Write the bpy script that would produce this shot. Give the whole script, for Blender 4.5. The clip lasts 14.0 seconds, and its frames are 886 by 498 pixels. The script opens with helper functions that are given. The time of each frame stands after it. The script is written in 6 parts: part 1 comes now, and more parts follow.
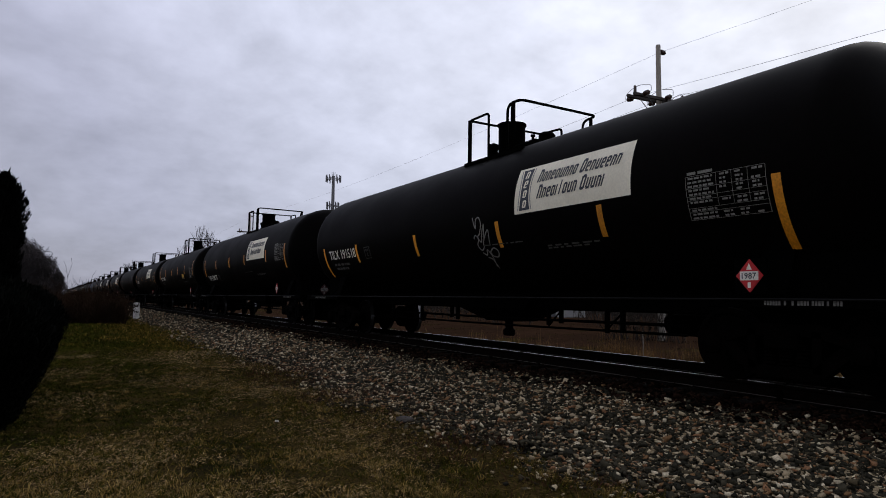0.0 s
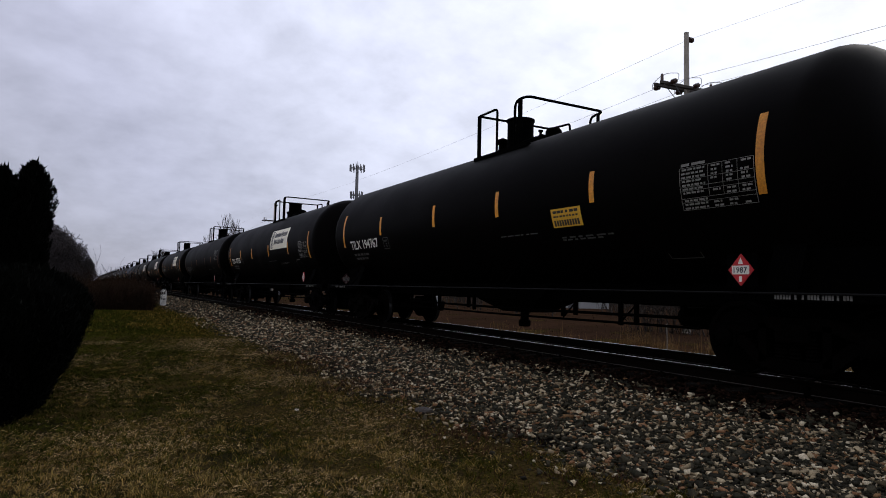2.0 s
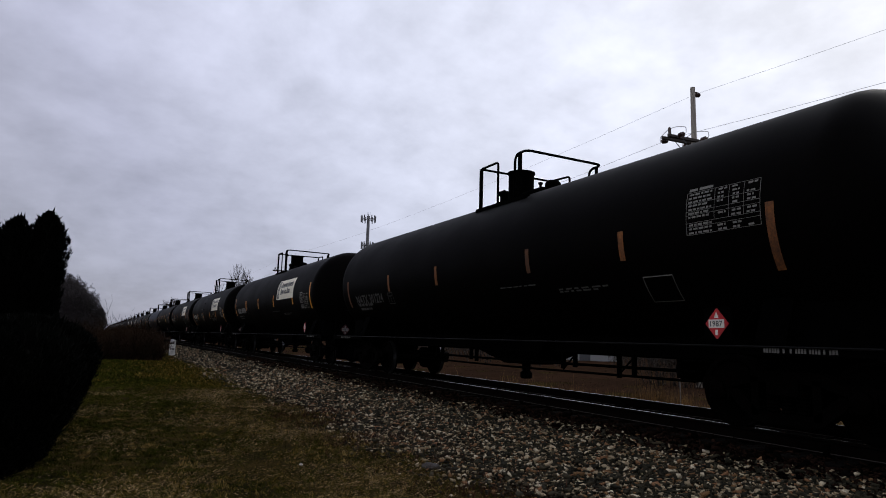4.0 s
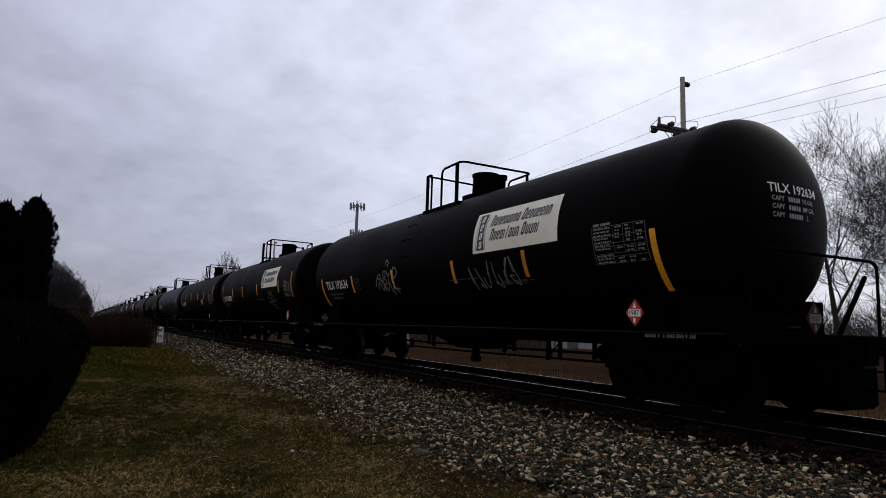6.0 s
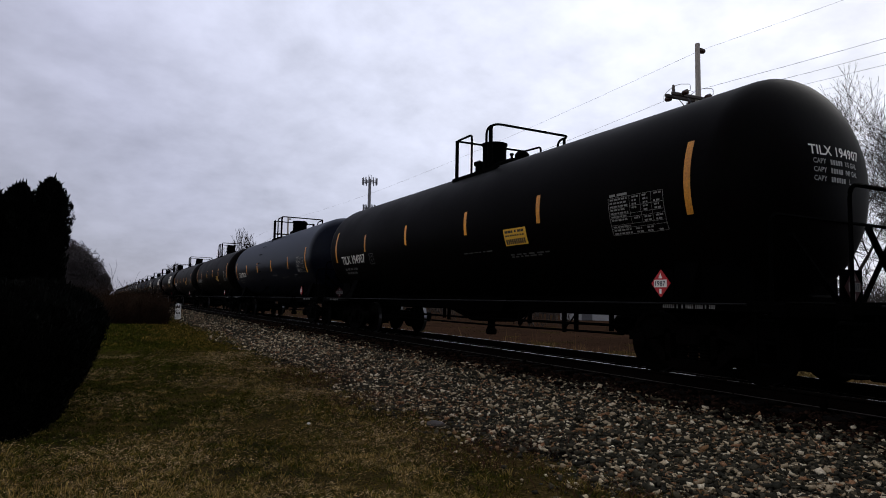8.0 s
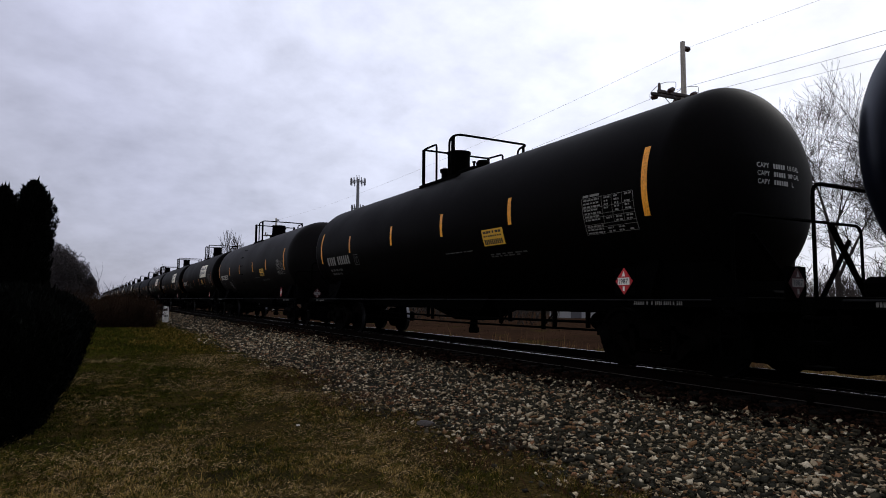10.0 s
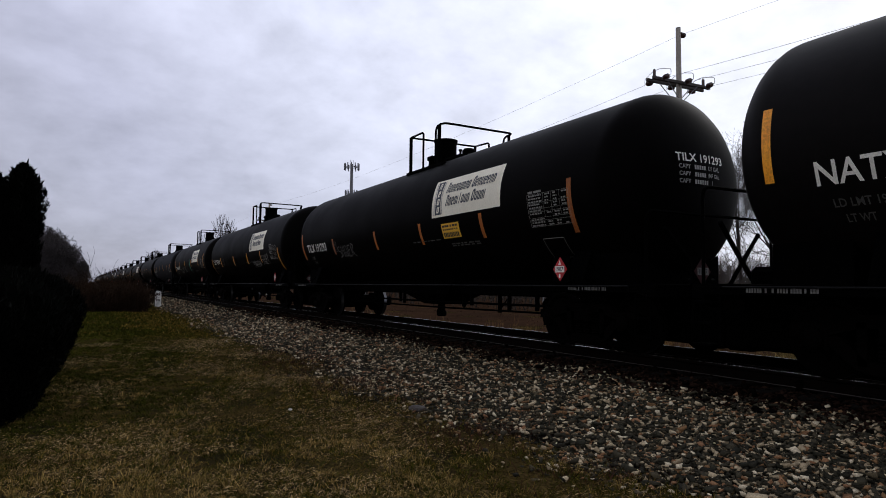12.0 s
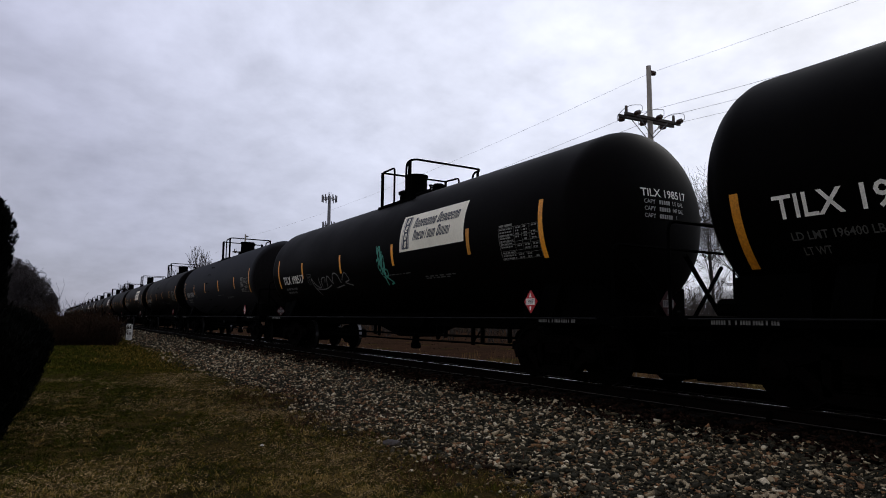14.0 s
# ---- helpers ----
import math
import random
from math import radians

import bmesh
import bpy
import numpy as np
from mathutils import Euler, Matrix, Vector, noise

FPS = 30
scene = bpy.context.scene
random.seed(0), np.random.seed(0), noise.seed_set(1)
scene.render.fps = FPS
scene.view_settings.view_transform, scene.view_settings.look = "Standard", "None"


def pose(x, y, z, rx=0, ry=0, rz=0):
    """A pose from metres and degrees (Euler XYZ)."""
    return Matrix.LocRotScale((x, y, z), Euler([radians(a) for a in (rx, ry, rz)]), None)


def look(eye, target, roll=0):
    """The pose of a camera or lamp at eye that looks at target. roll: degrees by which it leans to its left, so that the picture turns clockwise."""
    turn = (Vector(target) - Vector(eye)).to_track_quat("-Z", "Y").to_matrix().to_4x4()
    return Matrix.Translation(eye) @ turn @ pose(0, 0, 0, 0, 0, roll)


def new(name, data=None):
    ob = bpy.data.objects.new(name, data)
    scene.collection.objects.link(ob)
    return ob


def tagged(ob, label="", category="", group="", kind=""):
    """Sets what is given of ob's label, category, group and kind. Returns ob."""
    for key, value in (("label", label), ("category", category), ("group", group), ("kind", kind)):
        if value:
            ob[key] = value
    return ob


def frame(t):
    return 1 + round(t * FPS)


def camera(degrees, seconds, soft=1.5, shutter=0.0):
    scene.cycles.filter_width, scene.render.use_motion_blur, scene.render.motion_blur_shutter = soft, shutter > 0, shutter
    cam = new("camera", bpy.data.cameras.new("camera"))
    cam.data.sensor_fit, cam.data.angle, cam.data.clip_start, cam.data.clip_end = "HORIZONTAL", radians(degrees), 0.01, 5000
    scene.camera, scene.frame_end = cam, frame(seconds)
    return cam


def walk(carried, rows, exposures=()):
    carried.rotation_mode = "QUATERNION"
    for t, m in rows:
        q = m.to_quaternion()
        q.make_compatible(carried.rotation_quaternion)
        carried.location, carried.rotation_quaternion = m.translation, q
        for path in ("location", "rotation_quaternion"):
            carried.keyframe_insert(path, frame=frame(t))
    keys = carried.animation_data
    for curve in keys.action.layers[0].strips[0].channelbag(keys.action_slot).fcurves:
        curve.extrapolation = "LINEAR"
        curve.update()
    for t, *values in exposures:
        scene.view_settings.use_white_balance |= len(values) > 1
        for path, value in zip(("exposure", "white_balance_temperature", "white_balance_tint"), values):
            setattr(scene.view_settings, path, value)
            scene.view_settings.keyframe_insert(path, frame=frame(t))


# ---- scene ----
# ---------------------------------------------------------------- the camera
def view(x, y, z, turn, pitch, lean):
    """A camera pose: turn to the right of north, pitch up and lean, in degrees."""
    a, p, r = radians(turn), radians(pitch), radians(lean)
    ahead = Vector((math.sin(a) * math.cos(p), math.cos(a) * math.cos(p), math.sin(p)))
    side = Vector((math.cos(a), -math.sin(a), 0))
    up = side.cross(ahead)
    side, up = math.cos(r) * side + math.sin(r) * up, math.cos(r) * up - math.sin(r) * side
    m = Matrix((side, up, -ahead)).transposed().to_4x4()
    m.translation = (x, y, z)
    return m


EYE = 1.5
cam = camera(69.4, 14.0, soft=0.95)
PATH = [
    (0.0, 30.96, 4.50, 0.78, -0.018, -0.075, -0.022),
    (0.5, 30.37, 4.03, 0.92, -0.021, -0.075, -0.017),
    (1.0, 30.12, 3.76, 0.30, 0.040, -0.055, -0.004),
    (1.5, 26.68, 4.54, 0.72, -0.034, -0.059, -0.019),
    (2.0, 28.90, 3.55, 1.31, 0.015, -0.015, -0.006),
    (2.5, 28.39, 4.24, 2.08, 0.018, 0.003, 0.003),
    (3.0, 34.88, 4.84, 4.07, 0.001, 0.043, 0.011),
    (3.5, 29.31, 6.30, 3.24, 0.031, 0.017, 0.007),
    (4.0, 27.86, 8.05, 1.65, 0.006, 0.010, 0.006),
    (4.2, 28.09, 7.69, 1.83, 0.009, -0.002, 0.004),
    (6.3, 29.16, 6.66, 1.60, -0.010, -0.040, 0.002),
    (6.5, 29.38, 6.28, 1.42, -0.021, -0.049, 0.004),
    (7.0, 27.54, 6.48, 1.29, 0.024, -0.035, -0.010),
    (7.5, 28.85, 5.03, 1.23, 0.020, -0.017, -0.003),
    (8.0, 27.74, 4.64, 1.06, -0.012, -0.004, 0.002),
    (8.5, 28.41, 4.99, 1.16, -0.017, 0.005, -0.001),
    (9.0, 28.33, 4.75, 1.14, -0.011, -0.007, -0.002),
    (11.3, 29.46, 4.45, -0.59, -0.019, 0.034, 0.007),
    (11.5, 29.39, 3.99, -0.17, -0.021, 0.026, -0.000),
    (12.0, 29.29, 3.35, 0.63, -0.002, 0.028, -0.003),
    (12.5, 28.63, 3.06, -0.02, 0.009, 0.038, -0.003),
    (13.0, 30.51, 4.04, 0.38, -0.010, 0.043, 0.009),
    (13.5, 32.17, 5.48, 0.39, -0.046, 0.064, 0.014),
    (14.0, 31.26, 6.22, 0.49, -0.066, 0.034, 0.005),
]
# the clip's camera brightens and darkens its picture a little as it goes
EXPOSURE = [(0.0, -0.16), (0.5, 0.16), (1.0, 0.0), (1.5, 0.0), (2.0, 0.08), (2.5, 0.12), (3.0, 0.0), (3.5, 0.02), (4.0, -0.13), (6.5, -0.12), (7.0, -0.06), (7.5, -0.04),
            (8.0, -0.02), (8.5, 0.12), (9.0, 0.08), (11.5, 0.08), (12.0, 0.06), (12.5, 0.15), (13.0, 0.03), (13.5, 0.0), (14.0, -0.11)]
walk(cam, [(t, view(x, y, EYE + z, a, p, r)) for t, a, p, r, y, x, z in PATH], EXPOSURE)

# ---------------------------------------------------------------- sky and light
def wire(tree, a, b):
    tree.links.new(a, b)


def node(tree, kind, **values):
    n = tree.nodes.new(kind)
    for key, value in values.items():
        if key == "op":
            n.operation = value
        elif key == "blend":
            n.blend_type = value
        elif key == "data":
            n.data_type = value
        else:
            n.inputs[key.replace("_", " ")].default_value = value
    return n


SUN_TURN, SUN_HEIGHT = 78.0, 34.0      # degrees to the right of the track, and up, behind the clouds
sun_way = Vector((math.sin(radians(SUN_TURN)) * math.cos(radians(SUN_HEIGHT)),
                  math.cos(radians(SUN_TURN)) * math.cos(radians(SUN_HEIGHT)), math.sin(radians(SUN_HEIGHT))))

world = bpy.data.worlds.new("overcast_sky")
scene.world = world
world.use_nodes = True
wt = world.node_tree
wt.nodes.clear()
w_out = wt.nodes.new("ShaderNodeOutputWorld")
w_co = wt.nodes.new("ShaderNodeTexCoord")
w_sep = wt.nodes.new("ShaderNodeSeparateXYZ")
wire(wt, w_co.outputs["Generated"], w_sep.inputs[0])
# clouds lie on a flat layer overhead: direction divided by its height
w_up = node(wt, "ShaderNodeMath", op="ADD")
w_up.inputs[1].default_value = 0.42
w_abs = node(wt, "ShaderNodeMath", op="ABSOLUTE")
wire(wt, w_sep.outputs["Z"], w_abs.inputs[0])
wire(wt, w_abs.outputs[0], w_up.inputs[0])
w_div = node(wt, "ShaderNodeVectorMath", op="DIVIDE")
w_com = wt.nodes.new("ShaderNodeCombineXYZ")
for i in range(3):
    wire(wt, w_up.outputs[0], w_com.inputs[i])
wire(wt, w_co.outputs["Generated"], w_div.inputs[0])
wire(wt, w_com.outputs[0], w_div.inputs[1])
w_big = node(wt, "ShaderNodeTexNoise", Scale=2.6, Detail=6.0, Roughness=0.55, Distortion=0.4)
w_small = node(wt, "ShaderNodeTexNoise", Scale=11.0, Detail=4.0, Roughness=0.55)
wire(wt, w_div.outputs[0], w_big.inputs["Vector"])
wire(wt, w_div.outputs[0], w_small.inputs["Vector"])
w_mixn = node(wt, "ShaderNodeMath", op="MULTIPLY_ADD")
wire(wt, w_small.outputs["Fac"], w_mixn.inputs[0])
w_mixn.inputs[1].default_value = 0.6
wire(wt, w_big.outputs["Fac"], w_mixn.inputs[2])
w_cloud = node(wt, "ShaderNodeMapRange", From_Min=0.58, From_Max=1.06, To_Min=0.86, To_Max=1.19)
wire(wt, w_mixn.outputs[0], w_cloud.inputs["Value"])
# the hidden sun brightens its side of the cloud layer
w_dot = node(wt, "ShaderNodeVectorMath", op="DOT_PRODUCT")
w_dot.inputs[1].default_value = sun_way
wire(wt, w_co.outputs["Generated"], w_dot.inputs[0])
w_glow = wt.nodes.new("ShaderNodeValToRGB")
w_map = node(wt, "ShaderNodeMapRange", From_Min=-1.0, From_Max=1.0)
wire(wt, w_dot.outputs["Value"], w_map.inputs["Value"])
wire(wt, w_map.outputs[0], w_glow.inputs["Fac"])
ramp = w_glow.color_ramp
ramp.elements[0].position, ramp.elements[0].color = 0.0, (0.80, 0.80, 0.88, 1)
ramp.elements[1].position, ramp.elements[1].color = 1.0, (0.99, 1.01, 1.09, 1)
for at, colour in ((0.3, (0.62, 0.62, 0.70, 1)), (0.52, (0.395, 0.40, 0.485, 1)), (0.66, (0.52, 0.535, 0.68, 1)), (0.80, (0.735, 0.765, 0.925, 1)), (0.9, (0.855, 0.885, 1.03, 1))):
    e = ramp.elements.new(at)
    e.color = colour
w_mul = node(wt, "ShaderNodeVectorMath", op="SCALE")
wire(wt, w_glow.outputs["Color"], w_mul.inputs[0])
wire(wt, w_cloud.outputs[0], w_mul.inputs["Scale"])
w_rise = node(wt, "ShaderNodeMapRange", From_Min=0.0, From_Max=0.42, To_Min=0.84, To_Max=1.145)
wire(wt, w_abs.outputs[0], w_rise.inputs["Value"])
w_lift = node(wt, "ShaderNodeVectorMath", op="SCALE")
wire(wt, w_mul.outputs[0], w_lift.inputs[0])
wire(wt, w_rise.outputs[0], w_lift.inputs["Scale"])
w_bg = node(wt, "ShaderNodeBackground", Strength=1.0)
wire(wt, w_lift.outputs[0], w_bg.inputs["Color"])
w_sky = wt.nodes.new("ShaderNodeTexSky")
w_sky.sky_type, w_sky.sun_disc = "NISHITA", False
w_sky.sun_elevation, w_sky.sun_rotation = radians(SUN_HEIGHT), radians(SUN_TURN)
w_clear = node(wt, "ShaderNodeBackground", Strength=0.08)
wire(wt, w_sky.outputs[0], w_clear.inputs["Color"])
w_shade = wt.nodes.new("ShaderNodeMixShader")
w_shade.inputs[0].default_value = 0.9
wire(wt, w_clear.outputs[0], w_shade.inputs[1])
wire(wt, w_bg.outputs[0], w_shade.inputs[2])
wire(wt, w_shade.outputs[0], w_out.inputs[0])

sun = new("sun", bpy.data.lights.new("sun", "SUN"))
sun.data.energy, sun.data.angle, sun.data.color = 0.5, radians(25), (1.0, 0.97, 0.93)
sun.matrix_basis = look((0, 0, 30), Vector((0, 0, 30)) - sun_way)


# ---------------------------------------------------------------- materials
def paint(name, base, rough=0.6, metal=0.0, vary=0.25, scale=6.0, fine=60.0, bump=0.0, other=None, island=0.0, object_vary=0.0, spec=0.5,
          stretch=(1, 1, 1), palette=None, mix=0.85, sheen=None):
    """A surface with variation at two scales; other: a second colour in the patches; island: how much each loose piece differs."""
    m = bpy.data.materials.new(name)
    m.use_nodes = True
    t = m.node_tree
    b = t.nodes["Principled BSDF"]
    b.inputs["Roughness"].default_value, b.inputs["Metallic"].default_value = rough, metal
    b.inputs["Specular IOR Level"].default_value = spec
    co = t.nodes.new("ShaderNodeTexCoord")
    mp = t.nodes.new("ShaderNodeMapping")
    mp.inputs["Scale"].default_value = stretch
    wire(t, co.outputs["Object"], mp.inputs["Vector"])
    big = node(t, "ShaderNodeTexNoise", Scale=scale, Detail=4.0, Roughness=0.6)
    small = node(t, "ShaderNodeTexNoise", Scale=fine, Detail=2.0)
    wire(t, mp.outputs[0], big.inputs["Vector"])
    wire(t, mp.outputs[0], small.inputs["Vector"])
    ramp = t.nodes.new("ShaderNodeValToRGB")
    ramp.color_ramp.elements[0].position, ramp.color_ramp.elements[1].position = 0.34, 0.68
    second = other or tuple(c * (1 - vary) for c in base)
    ramp.color_ramp.elements[0].color, ramp.color_ramp.elements[1].color = (*second, 1), (*base, 1)
    wire(t, big.outputs["Fac"], ramp.inputs["Fac"])
    colour = ramp.outputs["Color"]
    geo = t.nodes.new("ShaderNodeNewGeometry")
    if palette:
        pr = t.nodes.new("ShaderNodeValToRGB")
        pr.color_ramp.interpolation = "CONSTANT"
        while len(pr.color_ramp.elements) < len(palette):
            pr.color_ramp.elements.new(0.5)
        for i, c in enumerate(palette):
            pr.color_ramp.elements[i].position = i / len(palette)
            pr.color_ramp.elements[i].color = (*c, 1)
        wire(t, geo.outputs["Random Per Island"], pr.inputs["Fac"])
        mx = node(t, "ShaderNodeMix", data="RGBA", blend="MIX")
        mx.inputs[0].default_value = mix
        wire(t, colour, mx.inputs[6])
        wire(t, pr.outputs[0], mx.inputs[7])
        colour = mx.outputs[2]
    grain = node(t, "ShaderNodeMapRange", From_Min=0.3, From_Max=0.7, To_Min=1 - vary, To_Max=1 + vary)
    wire(t, small.outputs["Fac"], grain.inputs["Value"])
    factor = grain.outputs[0]
    for amount, source in ((island, geo.outputs["Random Per Island"]), (object_vary, None)):
        if amount:
            if source is None:
                source = t.nodes.new("ShaderNodeObjectInfo").outputs["Random"]
            r = node(t, "ShaderNodeMapRange", To_Min=1 - amount, To_Max=1 + amount)
            wire(t, source, r.inputs["Value"])
            mu = node(t, "ShaderNodeMath", op="MULTIPLY")
            wire(t, factor, mu.inputs[0])
            wire(t, r.outputs[0], mu.inputs[1])
            factor = mu.outputs[0]
    sc = node(t, "ShaderNodeVectorMath", op="SCALE")
    wire(t, colour, sc.inputs[0])
    wire(t, factor, sc.inputs["Scale"])
    wire(t, sc.outputs[0], b.inputs["Base Color"])
    rr = node(t, "ShaderNodeMapRange", To_Min=max(0.02, rough - 0.12), To_Max=min(1, rough + 0.12))
    wire(t, big.outputs["Fac"], rr.inputs["Value"])
    wire(t, rr.outputs[0], b.inputs["Roughness"])
    if bump:
        bp = node(t, "ShaderNodeBump", Strength=0.5, Distance=bump)
        wire(t, small.outputs["Fac"], bp.inputs["Height"])
        wire(t, bp.outputs[0], b.inputs["Normal"])
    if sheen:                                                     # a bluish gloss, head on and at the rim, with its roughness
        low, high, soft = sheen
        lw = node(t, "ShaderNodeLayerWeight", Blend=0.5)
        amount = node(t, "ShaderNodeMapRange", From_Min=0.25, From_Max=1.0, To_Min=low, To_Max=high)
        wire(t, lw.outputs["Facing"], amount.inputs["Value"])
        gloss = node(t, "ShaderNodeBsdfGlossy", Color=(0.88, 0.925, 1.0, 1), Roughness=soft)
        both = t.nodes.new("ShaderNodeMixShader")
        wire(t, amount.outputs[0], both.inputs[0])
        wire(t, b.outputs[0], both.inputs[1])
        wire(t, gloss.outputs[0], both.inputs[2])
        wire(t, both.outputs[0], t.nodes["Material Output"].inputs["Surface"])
    return m


TANK = paint("tank_black", (0.0013, 0.0010, 0.0010), 0.5, vary=0.3, scale=1.1, fine=25, other=(0.0017, 0.0014, 0.0013), object_vary=0.3, spec=0.014, stretch=(1, 0.6, 0.5))
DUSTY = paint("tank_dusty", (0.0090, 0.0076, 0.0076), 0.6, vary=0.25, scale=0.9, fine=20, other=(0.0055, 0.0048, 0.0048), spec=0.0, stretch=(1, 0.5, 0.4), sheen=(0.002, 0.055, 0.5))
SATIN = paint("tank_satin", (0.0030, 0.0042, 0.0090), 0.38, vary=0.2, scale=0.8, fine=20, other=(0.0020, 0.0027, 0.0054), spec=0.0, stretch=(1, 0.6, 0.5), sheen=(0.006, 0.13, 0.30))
WORN = paint("tank_worn", (0.0046, 0.0036, 0.0034), 0.55, vary=0.3, scale=0.9, fine=20, other=(0.0024, 0.0020, 0.0020), spec=0.05, stretch=(1, 0.5, 0.4))
FIGURES = paint("worn_figures", (0.36, 0.355, 0.33), 0.7, vary=0.3, scale=10, fine=50)
PANELINK = paint("stencil_ink", (0.22, 0.215, 0.195), 0.7, vary=0.3, scale=10, fine=50)
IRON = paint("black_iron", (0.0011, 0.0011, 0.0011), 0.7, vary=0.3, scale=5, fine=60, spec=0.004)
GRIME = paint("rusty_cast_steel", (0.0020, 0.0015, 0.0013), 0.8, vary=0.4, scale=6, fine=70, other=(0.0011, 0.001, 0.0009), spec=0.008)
TREAD = paint("worn_steel", (0.13, 0.13, 0.135), 0.34, 1.0, vary=0.15, scale=8, fine=80)
RAILTOP = paint("polished_rail", (0.38, 0.375, 0.36), 0.25, 1.0, vary=0.12, scale=2, fine=60)
# paler than the rail: sky light caught by the foot, put into colour
FOOT = paint("dusty_rail_foot", (0.085, 0.075, 0.068), 0.6, 0.3, vary=0.4, scale=3, fine=40, other=(0.03, 0.024, 0.02))
RAILSIDE = paint("rusty_rail", (0.0045, 0.003, 0.0024), 0.85, vary=0.4, scale=8, fine=90, other=(0.0025, 0.002, 0.0018), spec=0.01)
HANDRAIL = paint("worn_handrail", (0.0045, 0.0045, 0.0045), 0.7, 0.0, vary=0.3, scale=3, fine=40, other=(0.003, 0.003, 0.003), spec=0.1)
YELLOW = paint("reflective_yellow", (0.78, 0.315, 0.013), 0.5, vary=0.2, scale=5, fine=40, other=(0.62, 0.22, 0.01), object_vary=0.3)
# one car's stripe film, darkened in colour because its stripes lie shadowed
ORANGE = paint("dull_orange", (0.42, 0.115, 0.006), 0.65, vary=0.25, scale=5, fine=40, other=(0.28, 0.07, 0.005), object_vary=0.3)
DIMYELLOW = paint("faded_yellow", (0.20, 0.065, 0.008), 0.7, vary=0.35, scale=4, fine=40, other=(0.06, 0.02, 0.004), object_vary=0.5)
WHITE = paint("white_lettering", (0.80, 0.78, 0.70), 0.6, vary=0.12, scale=8, fine=50)
GREYLET = paint("faded_lettering", (0.062, 0.062, 0.058), 0.7, vary=0.3, scale=10, fine=50)
CREAM = paint("cream_vinyl", (0.88, 0.83, 0.67), 0.5, vary=0.06, scale=2.5, fine=30, other=(0.80, 0.75, 0.59))
NAVY = paint("navy_ink", (0.022, 0.028, 0.042), 0.5, vary=0.15, scale=8, fine=40)
SLATE = paint("grey_ink", (0.22, 0.23, 0.24), 0.5, vary=0.15, scale=8, fine=40)
# end placard's red and white, with the shade at the car's end in the colour
SHADEDRED = paint("grimy_red", (0.050, 0.005, 0.007), 0.8, vary=0.3, scale=8, fine=40)
SHADEDWHITE = paint("grimy_white", (0.24, 0.22, 0.21), 0.8, vary=0.3, scale=8, fine=40)
RED = paint("placard_red", (0.50, 0.008, 0.014), 0.5, vary=0.12, scale=8, fine=40)
AMBER = paint("amber_notice", (0.80, 0.44, 0.03), 0.5, vary=0.1, scale=5, fine=40)
TAG = paint("spray_grey", (0.22, 0.215, 0.20), 0.7, vary=0.3, scale=8, fine=60)
DIMTAG = paint("old_spray", (0.15, 0.147, 0.137), 0.7, vary=0.3, scale=8, fine=60)
TAGGREEN = paint("spray_green", (0.05, 0.30, 0.22), 0.7, vary=0.3, scale=8, fine=60)
WOOD = paint("weathered_pole", (0.37, 0.34, 0.29), 0.85, vary=0.3, scale=3, fine=40, other=(0.30, 0.27, 0.23), stretch=(6, 6, 0.4))
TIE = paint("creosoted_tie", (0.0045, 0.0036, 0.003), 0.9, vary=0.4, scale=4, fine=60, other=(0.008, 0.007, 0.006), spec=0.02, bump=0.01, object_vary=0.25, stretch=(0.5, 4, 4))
CONCRETE = paint("painted_concrete", (0.88, 0.87, 0.80), 0.8, vary=0.15, scale=5, fine=40, other=(0.5, 0.48, 0.43))
PORCELAIN = paint("brown_porcelain", (0.05, 0.025, 0.018), 0.25, vary=0.2, scale=8, fine=40)
ARM = paint("dark_crossarm", (0.05, 0.04, 0.032), 0.85, vary=0.3, scale=6, fine=50)
CABLE = paint("aluminium_wire", (0.30, 0.30, 0.32), 0.6, 0.5, vary=0.2)
STEEL = paint("galvanised_steel", (0.16, 0.16, 0.17), 0.5, 0.6, vary=0.2, scale=2, fine=30)
BARK = paint("grey_bark", (0.05, 0.043, 0.038), 0.9, vary=0.3, scale=3, fine=30, other=(0.028, 0.024, 0.022), spec=0.05)
TWIG = paint("far_twigs", (0.055, 0.048, 0.048), 0.9, vary=0.3, scale=1, fine=10, island=0.3, spec=0.05)
BRUSH = paint("brown_brush", (0.028, 0.014, 0.008), 0.9, vary=0.3, scale=1.5, fine=20, island=0.45, other=(0.014, 0.009, 0.005), spec=0.05)
FIELD = paint("dead_field", (0.036, 0.0195, 0.0115), 0.9, vary=0.2, scale=0.25, fine=3, island=0.12, other=(0.024, 0.0140, 0.0088), spec=0.0)
THICKET = paint("grey_thicket", (0.037, 0.031, 0.028), 0.9, vary=0.3, scale=0.4, fine=10, island=0.3, other=(0.042, 0.035, 0.028), spec=0.05)
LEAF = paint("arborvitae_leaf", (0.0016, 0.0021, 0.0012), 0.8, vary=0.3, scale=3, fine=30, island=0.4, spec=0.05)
TUSSOCK = paint("yellow_tussock", (0.33, 0.22, 0.070), 0.85, vary=0.3, scale=2, fine=30, island=0.5, other=(0.12, 0.086, 0.026), spec=0.05)
WEED = paint("dead_weed", (0.062, 0.026, 0.015), 0.9, vary=0.3, scale=1.5, fine=20, island=0.5, other=(0.030, 0.015, 0.009), spec=0.05)
REED = paint("dry_reed", (0.40, 0.24, 0.085), 0.85, vary=0.3, scale=2, fine=30, island=0.5, other=(0.10, 0.066, 0.034), spec=0.05)
